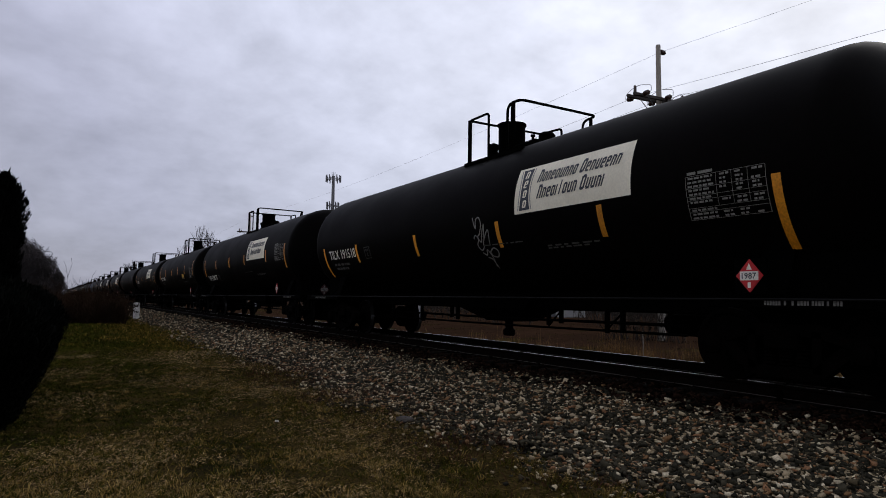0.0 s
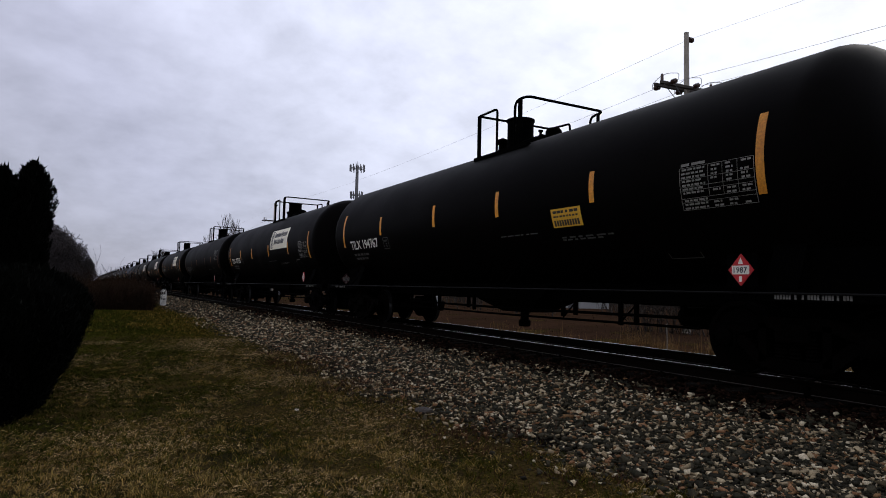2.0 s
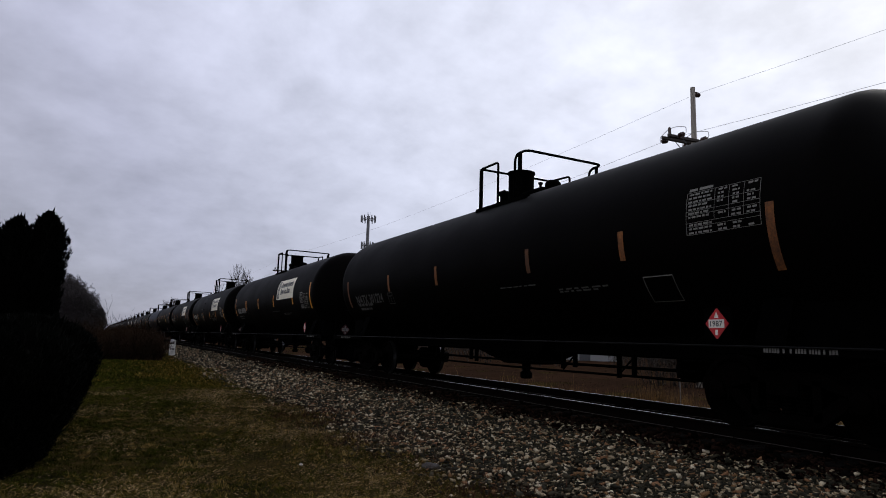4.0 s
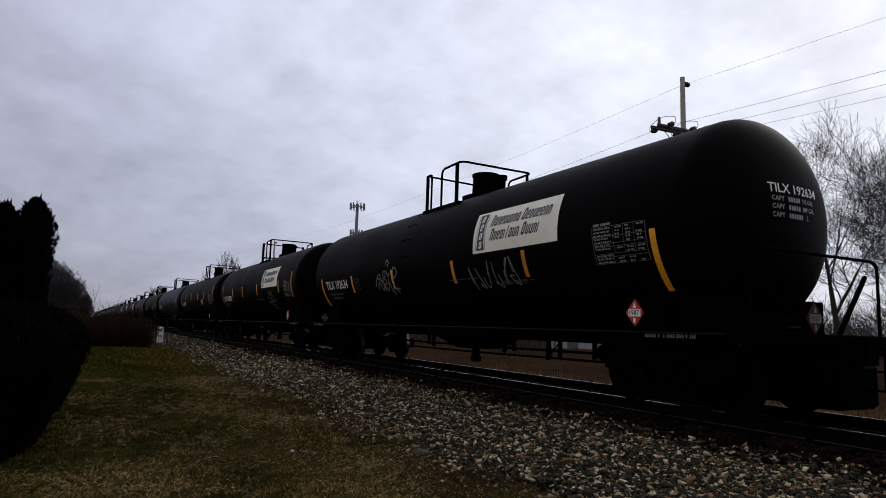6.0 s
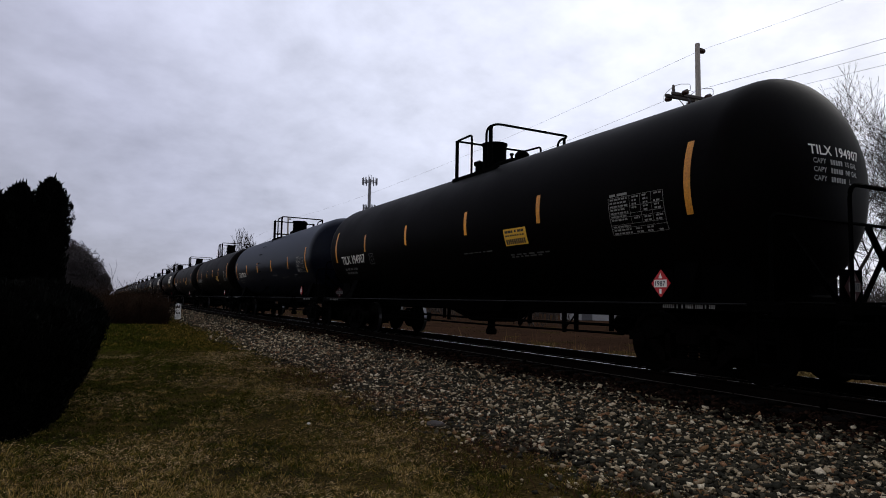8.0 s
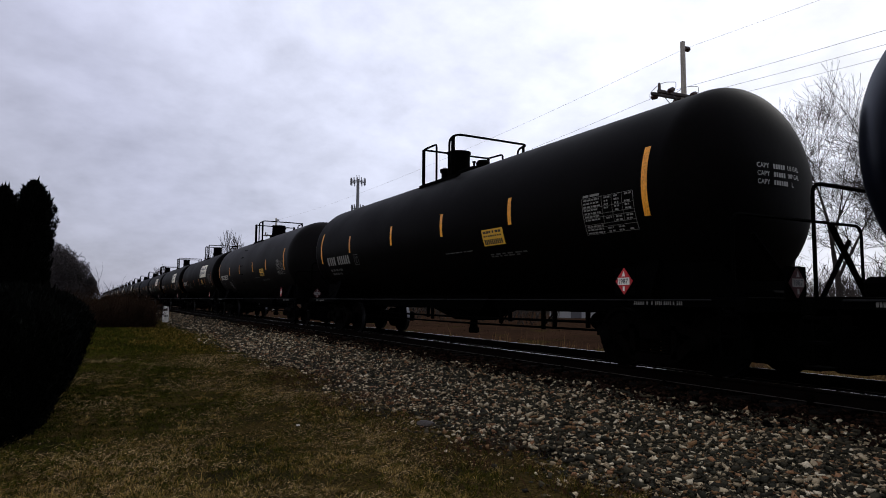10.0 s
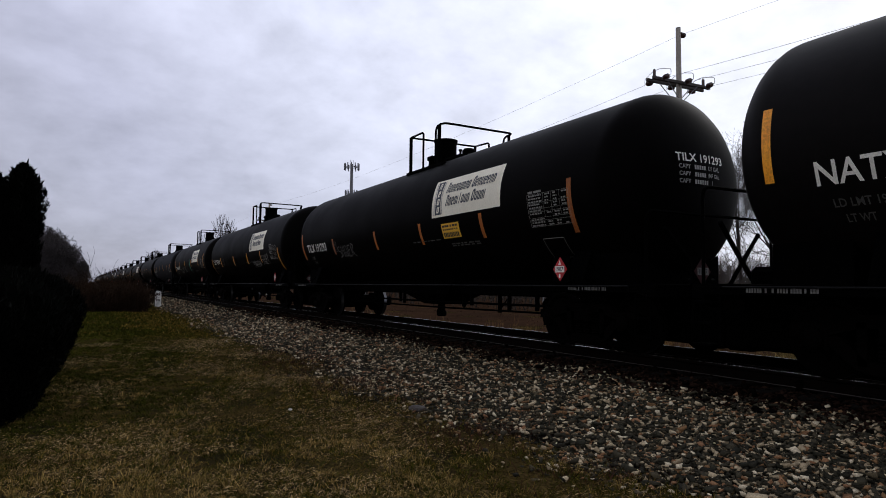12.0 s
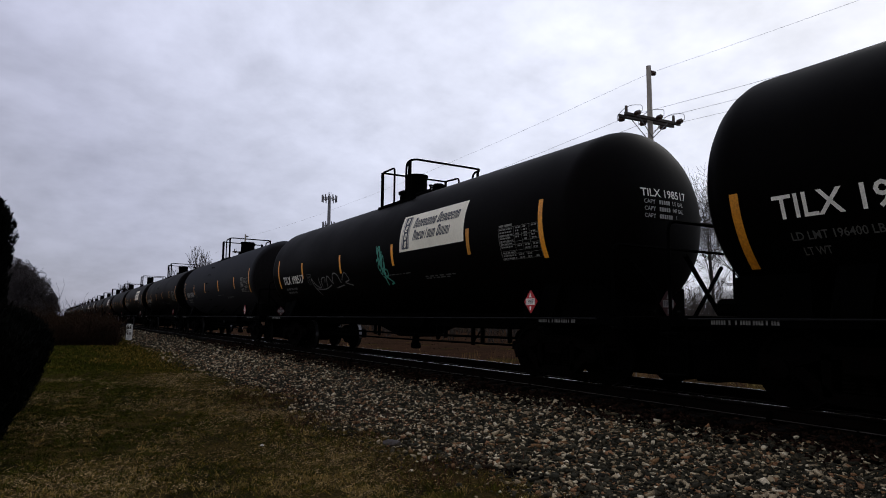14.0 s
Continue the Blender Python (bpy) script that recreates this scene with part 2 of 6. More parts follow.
BLADE = paint("dormant_grass", (0.1845, 0.1129, 0.02664), 0.9, vary=0.55, scale=0.8, fine=7, other=(0.0414, 0.03352, 0.00592), spec=0.0,
              palette=[(0.0792, 0.05116, 0.00814), (0.1395, 0.08996, 0.01628), (0.0684, 0.05998, 0.0074), (0.261, 0.172, 0.03848), (0.0486, 0.04939, 0.00592), (0.1035, 0.0688, 0.0111),
                       (0.369, 0.2514, 0.074), (0.054, 0.03616, 0.00666), (0.1755, 0.1129, 0.02072), (0.0738, 0.06527, 0.00888), (0.036, 0.02911, 0.00518), (0.1215, 0.08291, 0.0148)], mix=0.5)
# real green turf, darkened further in colour to carry the hedge's shade
GREEN = paint("dull_green_grass", (0.04928, 0.05302, 0.006426), 0.9, vary=0.5, scale=0.5, fine=7, other=(0.01774, 0.02301, 0.003402), spec=0.0,
              palette=[(0.02563, 0.02901, 0.004536), (0.04928, 0.04502, 0.00756), (0.01774, 0.02201, 0.003402), (0.07885, 0.06203, 0.01285), (0.03351, 0.03702, 0.005292), (0.0138, 0.01601, 0.003024)], mix=0.5)
TUFT = paint("straw_tuft", (0.27, 0.175, 0.056), 0.85, vary=0.35, scale=1.2, fine=8, other=(0.16, 0.115, 0.034), island=0.6, spec=0.05)
STRAW = paint("dry_straw", (0.46, 0.325, 0.165), 0.85, vary=0.3, scale=0.9, fine=6, other=(0.15, 0.095, 0.038), island=0.5, spec=0.05)
STONE = paint("ballast_stone", (0.060, 0.056, 0.048), 0.9, vary=0.3, scale=30, fine=90, spec=0.06,
              palette=[(0.01728, 0.01552, 0.00936), (0.0324, 0.0291, 0.018), (0.3498, 0.2764, 0.168), (0.01944, 0.01794, 0.0108), (0.0594, 0.0485, 0.02808), (0.2544, 0.131, 0.064), (0.02268, 0.02134, 0.01332),
                       (0.636, 0.5432, 0.376), (0.0486, 0.04171, 0.0252), (0.01296, 0.01164, 0.0072), (0.2014, 0.1115, 0.0496), (0.02808, 0.02473, 0.01512), (0.0162, 0.01601, 0.01008), (0.4982, 0.3977, 0.248),
                       (0.0432, 0.03783, 0.02304), (0.0864, 0.0679, 0.03816), (0.01944, 0.01843, 0.01152), (0.2968, 0.2279, 0.136), (0.03672, 0.03104, 0.01872), (0.03024, 0.02813, 0.01728)], mix=0.9)
RUSTY = paint("rusty_ballast", (0.020, 0.0105, 0.0070), 0.9, vary=0.4, scale=20, fine=80, island=0.7, other=(0.010, 0.006, 0.0045), spec=0.0)
# ballast about the rails: the train's shade is put into the stone colour
SHADESTONE = paint("oily_ballast", (0.0036, 0.0029, 0.0024), 0.9, vary=0.3, scale=20, fine=80, island=0.5, spec=0.0)
# near-black bed colour stands for the shade between the loose stones
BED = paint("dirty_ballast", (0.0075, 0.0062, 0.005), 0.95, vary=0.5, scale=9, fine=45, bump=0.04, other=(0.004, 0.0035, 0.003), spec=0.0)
SIDING = paint("white_siding", (0.30, 0.30, 0.30), 0.7, vary=0.1, scale=2, fine=20)
ROOF = paint("grey_shingle", (0.09, 0.09, 0.095), 0.9, vary=0.2, scale=3, fine=30)
GLASS = paint("dark_glass", (0.02, 0.022, 0.025), 0.1, vary=0.1)


# ---------------------------------------------------------------- mesh builders
class Geo:
    """Collects vertices and faces for one mesh."""

    def __init__(self):
        self.v, self.f = [], []

    def add(self, verts, faces):
        n = len(self.v)
        self.v += [tuple(p) for p in verts]
        self.f += [tuple(i + n for i in f) for f in faces]
        return self

    def box(self, lo, hi, bevel=0.0):
        x0, y0, z0 = lo
        x1, y1, z1 = hi
        b = min(bevel, (x1 - x0) / 3, (y1 - y0) / 3, (z1 - z0) / 3)
        if b <= 0:
            return self.add([(x0, y0, z0), (x1, y0, z0), (x1, y1, z0), (x0, y1, z0), (x0, y0, z1), (x1, y0, z1), (x1, y1, z1), (x0, y1, z1)],
                            [(0, 3, 2, 1), (4, 5, 6, 7), (0, 1, 5, 4), (1, 2, 6, 5), (2, 3, 7, 6), (3, 0, 4, 7)])
        rings = []
        for z, k in ((z0, b), (z0 + b, 0), (z1 - b, 0), (z1, b)):
            rings.append([(x0 + b, y0 + k, z), (x1 - b, y0 + k, z), (x1 - k, y0 + b, z), (x1 - k, y1 - b, z),
                          (x1 - b, y1 - k, z), (x0 + b, y1 - k, z), (x0 + k, y1 - b, z), (x0 + k, y0 + b, z)])
        return self.loft(rings)

    def loft(self, rings, cap=True, closed=True):
        k = len(rings[0])
        verts = [p for r in rings for p in r]
        faces = []
        for i in range(len(rings) - 1):
            for j in range(k if closed else k - 1):
                a, b = i * k + j, i * k + (j + 1) % k
                faces.append((a, b, b + k, a + k))
        if cap:
            faces.append(tuple(reversed(range(k))))
            faces.append(tuple(range((len(rings) - 1) * k, len(rings) * k)))
        return self.add(verts, faces)

    def tube(self, path, r, sides=6):
        path = [Vector(p) for p in path]
        rings = []
        up = Vector((0.13, 0.21, 0.97))
        for i, p in enumerate(path):
            d = (path[min(i + 1, len(path) - 1)] - path[max(i - 1, 0)]).normalized()
            a = d.cross(up)
            if a.length < 0.2:
                a = d.cross(Vector((1, 0, 0)))
            a.normalize()
            b = d.cross(a)
            rr = r[i] if isinstance(r, (list, tuple)) else r
            rings.append([p + rr * (math.cos(2 * math.pi * k / sides) * a + math.sin(2 * math.pi * k / sides) * b) for k in range(sides)])
        return self.loft(rings)

    def lathe(self, profile, axis, centre=(0, 0, 0), sides=24):
        """profile: (radius, along the axis)."""
        rings = []
        for r, s in profile:
            ring = []
            for k in range(sides):
                a = 2 * math.pi * k / sides
                c, d = max(r, 1e-4) * math.cos(a), max(r, 1e-4) * math.sin(a)
                p = {"x": (s, c, d), "y": (d, s, c), "z": (c, d, s)}[axis]
                ring.append((p[0] + centre[0], p[1] + centre[1], p[2] + centre[2]))
            rings.append(ring)
        return self.loft(rings)

    def mesh(self, name, material, smooth=False):
        me = bpy.data.meshes.new(name)
        me.from_pydata(self.v, [], self.f)
        me.materials.append(material)
        bm = bmesh.new()
        bm.from_mesh(me)
        bmesh.ops.recalc_face_normals(bm, faces=bm.faces)
        bm.to_mesh(me)
        bm.free()
        if smooth:
            me.shade_smooth()
            me.set_sharp_from_angle(angle=radians(38))
        return me


def bent(points, radius=0.12, steps=4):
    """A path with its corners rounded."""
    pts = [Vector(p) for p in points]
    out = [pts[0]]
    for a, b, c in zip(pts, pts[1:], pts[2:]):
        u, w = (a - b), (c - b)
        k = min(radius, u.length * 0.45, w.length * 0.45)
        p, q = b + u.normalized() * k, b + w.normalized() * k
        for i in range(steps + 1):
            s = i / steps
            out.append(p * (1 - s) ** 2 + b * 2 * s * (1 - s) + q * s * s)
    return out + [pts[-1]]


def part(name, data, parent=None, label="", at=(0, 0, 0)):
    """One mesh object under a thing or a part."""
    ob = new(name, data)
    ob.location = at
    if parent:
        ob.parent = parent
    return tagged(ob, label)


def soup(name, verts, tris, material, smooth=False):
    """A mesh from arrays of vertices and triangles, for what nobody could count."""
    me = bpy.data.meshes.new(name)
    verts, tris = np.ascontiguousarray(verts, dtype=np.float32), np.ascontiguousarray(tris, dtype=np.int32)
    me.vertices.add(len(verts))
    me.vertices.foreach_set("co", verts.ravel())
    me.loops.add(tris.size)
    me.loops.foreach_set("vertex_index", tris.ravel())
    me.polygons.add(len(tris))
    me.polygons.foreach_set("loop_start", np.arange(0, tris.size, 3, dtype=np.int32))
    if smooth:
        me.polygons.foreach_set("use_smooth", np.ones(len(tris), dtype=bool))
    me.update(calc_edges=True)
    me.materials.append(material)
    return me

# ---------------------------------------------------------------- ground, ballast, rails
TRACK_X, RAIL_Z = 8.234, 0.507
rng = np.random.default_rng(7)


def ground_height(x, y):
    lawn = 0.03 * np.sin(x * 0.9 + 0.4) * np.cos(y * 0.35) + 0.02 * np.sin(y * 1.3 + x)
    far = np.clip((x - 11.0) / 8.0, 0, 1) * 0.05
    dip = -0.10 * np.exp(-((x - 12.6) / 1.3) ** 2)
    return lawn * (np.hypot(x, y) < 120) + far + dip


def spaced(a, b, step, reach):
    """Lines that lie close near the track and wide apart far off."""
    out, s = list(np.arange(a, b, step)), step
    hi, lo = b, a
    while hi < reach:
        s *= 1.35
        hi += s
        out.append(hi)
    s = step
    while lo > -reach:
        s *= 1.35
        lo -= s
        out.insert(0, lo)
    return np.array(out)


gx, gy = spaced(-8, 24, 0.5, 2600), spaced(-8, 60, 1.0, 2600)
GX, GY = np.meshgrid(gx, gy, indexing="ij")
gv = np.stack([GX, GY, ground_height(GX, GY)], -1).reshape(-1, 3)
i = np.arange(len(gx) - 1)[:, None] * len(gy) + np.arange(len(gy) - 1)[None, :]
quads = np.stack([i, i + len(gy), i + len(gy) + 1, i + 1], -1).reshape(-1, 4)
ground_mat = paint("winter_turf", (0.048, 0.032, 0.0112), 0.95, vary=0.7, scale=1.1, fine=34, bump=0.03, other=(0.014, 0.0118, 0.0054), spec=0.0)
ground = new("ground", soup("ground", gv, np.concatenate([quads[:, [0, 1, 2]], quads[:, [0, 2, 3]]]), ground_mat, True))
tagged(ground, "dull brown and green dormant winter turf", "ground", kind="structure")

# the dead field beyond the track
fx, fy = spaced(11.2, 40, 1.2, 420), spaced(-8, 60, 2.0, 600)
fx = fx[fx > 11.1]
FX, FY = np.meshgrid(fx, fy, indexing="ij")
fv = np.stack([FX, FY, ground_height(FX, FY) + 0.015 + 0.02 * (FX > 30)], -1).reshape(-1, 3)
i = np.arange(len(fx) - 1)[:, None] * len(fy) + np.arange(len(fy) - 1)[None, :]
quads = np.stack([i, i + len(fy), i + len(fy) + 1, i + 1], -1).reshape(-1, 4)
field = new("field", soup("field", fv, np.concatenate([quads[:, [0, 1, 2]], quads[:, [0, 2, 3]]]), FIELD, True))
tagged(field, "flat reddish brown dead winter field", "field", kind="structure")

# ballast bed, a low bank under the track
profile = [(3.55, -0.12), (4.1, 0.03), (5.2, 0.10), (6.0, 0.17), (6.75, 0.27), (7.0, 0.31), (9.6, 0.31), (10.1, 0.27), (11.3, 0.02), (11.7, -0.15)]
bed = Geo()
bed.loft([[(x, y, z) for x, z in profile] for y in (-420, -60, -20, 0, 20, 40, 80, 160, 400, 1100)], cap=False, closed=False)
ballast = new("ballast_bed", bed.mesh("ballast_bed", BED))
tagged(ballast, "ballast bank under the railway track, near black for shaded gaps", "ballast", kind="structure")
px, pz = np.array([p[0] for p in profile]), np.array([p[1] for p in profile])

# loose stones: cubes with their corners knocked about and cut down
cube = np.array([(x, y, z) for x in (-1, 1) for y in (-1, 1) for z in (-1, 1)], dtype=float)
cube_f = np.array([(0, 1, 3), (0, 3, 2), (4, 6, 7), (4, 7, 5), (0, 4, 5), (0, 5, 1), (2, 3, 7), (2, 7, 6), (0, 2, 6), (0, 6, 4), (1, 5, 7), (1, 7, 3)])
shapes = []
for k in range(24):
    p = cube * rng.uniform(0.55, 1.05, (8, 1)) + rng.normal(0, 0.22, (8, 3))
    p *= 0.62 * np.array((1.3 * rng.uniform(0.85, 1.2), 0.95 * rng.uniform(0.85, 1.15), 0.58 * rng.uniform(0.75, 1.2)))
    q, _ = np.linalg.qr(rng.normal(size=(3, 3)) * 0.2 + np.eye(3))
    shapes.append(p @ (q * np.sign(np.diag(q))))
shapes = np.stack(shapes)


def toe(y):
    """How far the stones' ragged foot lies off its mean line, along the track."""
    return 0.20 * np.sin(y * 0.62 - 0.9) * np.sin(y * 0.19 + 0.6) + 0.13 * np.sin(y * 2.9 - 1.0) + 0.07 * np.sin(y * 5.3) + 0.30 * np.exp(-((y - 13.8) / 3.2) ** 2)


def stones(name, n, x0, x1, y0, y1, size, edge, label, material=STONE, top=99.0, spread=1.35):
    x = rng.uniform(x0, x1, n)
    y = y0 + (y1 - y0) * rng.uniform(0, 1, n) ** spread
    keep = x > edge + toe(y) + rng.exponential(0.13, n) * rng.choice((1, 1, -1.6, 3), n) - 0.1
    keep &= x < top + 0.10 * np.sin(y * 1.9) + rng.normal(0, 0.14, n)
    x, y = x[keep], y[keep]
    n = len(x)
    s = size * np.exp(rng.normal(0, 0.28, n)) * (1 + 0.004 * np.clip(y - 12, 0, 60))
    a, b = rng.uniform(0, 2 * np.pi, n), rng.normal(0, 0.3, n)
    p = shapes[rng.integers(0, len(shapes), n)] * s[:, None, None]
    c, d = np.cos(b)[:, None], np.sin(b)[:, None]
    p = np.stack([p[..., 0] * c - p[..., 2] * d, p[..., 1], p[..., 0] * d + p[..., 2] * c], -1)
    c, d = np.cos(a)[:, None], np.sin(a)[:, None]
    p = np.stack([p[..., 0] * c - p[..., 1] * d, p[..., 0] * d + p[..., 1] * c, p[..., 2]], -1)
    z = np.maximum(np.interp(x, px, pz), ground_height(x, y)) + s * rng.uniform(-0.1, 0.9, n)
    p += np.stack([x, y, z], -1)[:, None, :]
    tris = (cube_f[None] + 8 * np.arange(n)[:, None, None]).reshape(-1, 3)
    ob = new(name, soup(name, p.reshape(-1, 3), tris, material))
    return tagged(ob, label, "gravel", kind="stuff")


stones("ballast_stones", 112000, 3.0, 6.9, 1.5, 24, 0.0245, 3.78, "loose grey, tan and whitish crushed ballast stones", top=6.5, spread=1.5)
stones("ballast_stones", 26000, 3.2, 6.9, 20, 90, 0.030, 3.78, "loose grey ballast stones further along the track", top=6.55, spread=1.7)
stones("ballast_stones", 26000, 3.0, 6.9, -11, 1.8, 0.025, 3.78, "loose grey ballast stones beside the lawn", top=6.5, spread=1.0)
stones("ballast_stones", 16000, 6.2, 7.3, 1, 34, 0.027, 3.0, "rusty brown ballast stones at the tie ends", RUSTY, top=7.1, spread=1.3)
stones("ballast_stones", 13000, 6.2, 11.4, -8, 30, 0.036, 3.0, "ballast stones about the ties and rails, coloured dark for shade", SHADESTONE)

# rails
head = [(-0.070, 0), (0.070, 0), (0.070, 0.014), (0.010, 0.035), (0.009, 0.125), (0.034, 0.138), (0.036, 0.160), (0.028, 0.171)]
section = head + [(-x, z) for x, z in reversed(head[2:])]
for side in (-1, 1):
    rail = new("rail")
    x = TRACK_X + side * 0.7525
    web = Geo().loft([[(x + a, y, RAIL_Z - 0.172 + b) for a, b in section] for y in (-420, 1100)])
    part("rail_body", web.mesh("rail_body", RAILSIDE), rail)
    part("running_surface", Geo().box((x - 0.015, -420, RAIL_Z - 0.002), (x + 0.015, 1100, RAIL_Z + 0.002)).mesh("running_surface", RAILTOP), rail,
         "polished steel running surface")
    for k in (-1, 1):
        part("rail_foot", Geo().box((x + k * 0.060 - 0.009, -420, RAIL_Z - 0.160), (x + k * 0.060 + 0.009, 1100, RAIL_Z - 0.152)).mesh("rail_foot", FOOT), rail, "edge of the rail's foot, coloured pale for caught sky light")
    tagged(rail, "rusty steel rail with a polished top", "rail", "rails", "structure")

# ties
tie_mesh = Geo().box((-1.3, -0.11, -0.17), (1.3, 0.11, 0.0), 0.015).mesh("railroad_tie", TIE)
for k in range(130):
    ob = new("railroad_tie", tie_mesh)
    ob.matrix_basis = pose(TRACK_X + random.uniform(-0.04, 0.04), -8 + 0.53 * k, RAIL_Z - 0.171, 0, 0, random.uniform(-1, 1))
    tagged(ob, "dark creosoted wooden tie bedded in ballast", "railroad tie", "ties under the rails", "structure")


# short dormant grass on the lawn, thin where the soil shows
def bare(x, y):
    """Share of bare soil, in trodden patches."""
    k = np.sin(x * 1.7 + 1.3 * np.sin(y * 0.9 + 0.5)) * np.sin(y * 1.25 + 1.1 * np.sin(x * 1.1)) + 0.6 * np.sin(x * 3.9 + y * 1.3) * np.sin(y * 3.1 - x * 0.7)
    k += 0.45 * np.sin(x * 8.3 + 2.0 * np.sin(y * 2.7)) * np.sin(y * 6.1 + 1.7 * np.sin(x * 3.3))
    toe = np.clip((x - 3.3 + 0.35 * np.sin(y * 1.3)) / 0.9, 0, 0.62) * (y < 16)
    return np.maximum(np.clip((k - 0.55) * 1.5, 0, 0.85), toe)


def greenness(x, y):
    """Where the turf stays green: in streaks across the lawn, far along, and beside the hedge, where the green also
    paints its shade.
    """
    k = np.clip(1.15 - (x - 0.9 + 0.35 * np.sin(y * 0.8)) / 2.0, 0, 0.97) * np.clip((y - 6.6 - 0.5 * np.sin(x * 3.1)) / 1.6, 0, 1)
    streak = 0.55 * np.clip(np.sin(y * 1.15 + 0.5 * np.sin(x * 1.7)) * np.sin(y * 0.41 + x * 0.6 + 0.8), 0, 1) * np.clip((y - 5) / 3, 0, 1)
    far = np.clip((y - 14) / 16, 0, 0.75) * np.clip(1.6 - x / 2.6, 0.15, 1)
    return np.clip(np.maximum(np.maximum(k, far), streak) + 0.14 * np.sin(x * 2.1 + 1) * np.sin(y * 1.1), 0.48, 0.97)


def blades(name, n, xr, yr, height, width, material, label, bias=1.7, lean=0.5, patchy=False, green=0, clumpy=False):
    x = rng.uniform(*xr, n) + rng.normal(0, 0.25, n) * (xr[1] < 5)
    y = yr[0] + (yr[1] - yr[0]) * rng.uniform(0, 1, n) ** bias + rng.normal(0, 0.5, n) * patchy
    if patchy:
        tuft = np.sin(x * 23 + 2.1 * np.sin(y * 9.0)) * np.sin(y * 19 + 1.7 * np.sin(x * 11.0)) + 0.7 * np.sin(x * 9.1 + y * 5.3) * np.sin(y * 7.7 - x * 3.1)
        keep = rng.uniform(0, 1, n) > np.maximum(bare(x, y), np.clip(0.40 - 0.7 * tuft, 0, 0.95))
        x, y = x[keep], y[keep]
        n = len(x)
    if clumpy:
        keep = rng.uniform(0, 1, n) < np.clip(0.25 + 0.6 * np.sin(y * 2.9 + 1.0) * np.sin(y * 0.83) + 0.5 * np.sin(y * 7.1 + x * 5), 0.08, 1)
        x, y = x[keep], y[keep]
        n = len(x)
    if green:
        keep = (rng.uniform(0, 1, n) < greenness(x, y)) == (green > 0)
        x, y = x[keep], y[keep]
        n = len(x)
    h = height * np.exp(rng.normal(0, 0.35, n))
    w = width * (1 + 0.06 * np.clip(y, 0, 40))
    a = rng.uniform(0, 2 * np.pi, n)
    z = ground_height(x, y) - 0.004
    base = np.stack([x, y, z], -1)
    across = np.stack([np.cos(a), np.sin(a), 0 * a], -1) * w[:, None]
    tip = base + np.stack([rng.normal(0, lean, n) * h, rng.normal(0, lean, n) * h, h], -1)
    v = np.stack([base - across, base + across, tip], 1).reshape(-1, 3)
    ob = new(name, soup(name, v, np.arange(3 * n).reshape(-1, 3), material))
    return tagged(ob, label, "grass", kind="stuff")


def straws(name, n, xr, yr, length, width, material, label, bias=1.9):
    """Bent dry stalks that lie on the turf, two pieces each."""
    x = rng.uniform(*xr, n)
    y = yr[0] + (yr[1] - yr[0]) * rng.uniform(0, 1, n) ** bias
    keep = rng.uniform(0, 1, n) > bare(x, y) * 0.9 + greenness(x, y) * 0.95 + 0.45 * np.sin(x * 2.3 + 1.0) * np.sin(y * 1.7) - 0.3 * np.sin(x * 17 + 2 * np.sin(y * 7)) * np.sin(y * 15 + 2 * np.sin(x * 8))
    x, y = x[keep], y[keep]
    n = len(x)
    s = length * np.exp(rng.normal(0, 0.35, n))[:, None]
    a = rng.uniform(0, 2 * np.pi, n)
    b = a + rng.normal(0, 0.7, n)
    w = (width * (1 + 0.08 * np.clip(y, 0, 30)))[:, None]
    p = np.stack([x, y, ground_height(x, y) + rng.uniform(0.004, 0.022, n)], -1)
    q = p + s * 0.5 * np.stack([np.cos(a), np.sin(a), rng.uniform(0.0, 0.6, n)], -1)
    r = q + s * 0.5 * np.stack([np.cos(b), np.sin(b), rng.uniform(-0.5, 0.4, n)], -1)
    side = np.stack([-np.sin(a), np.cos(a), 0.5 + 0 * a], -1) * w
    v = np.stack([p, q + side, q - side, r], 1).reshape(-1, 3)
    f = (np.array([(0, 2, 1), (1, 2, 3)])[None] + 4 * np.arange(n)[:, None, None]).reshape(-1, 3)
    ob = new(name, soup(name, v, f, material))
    return tagged(ob, label, "grass", kind="stuff")


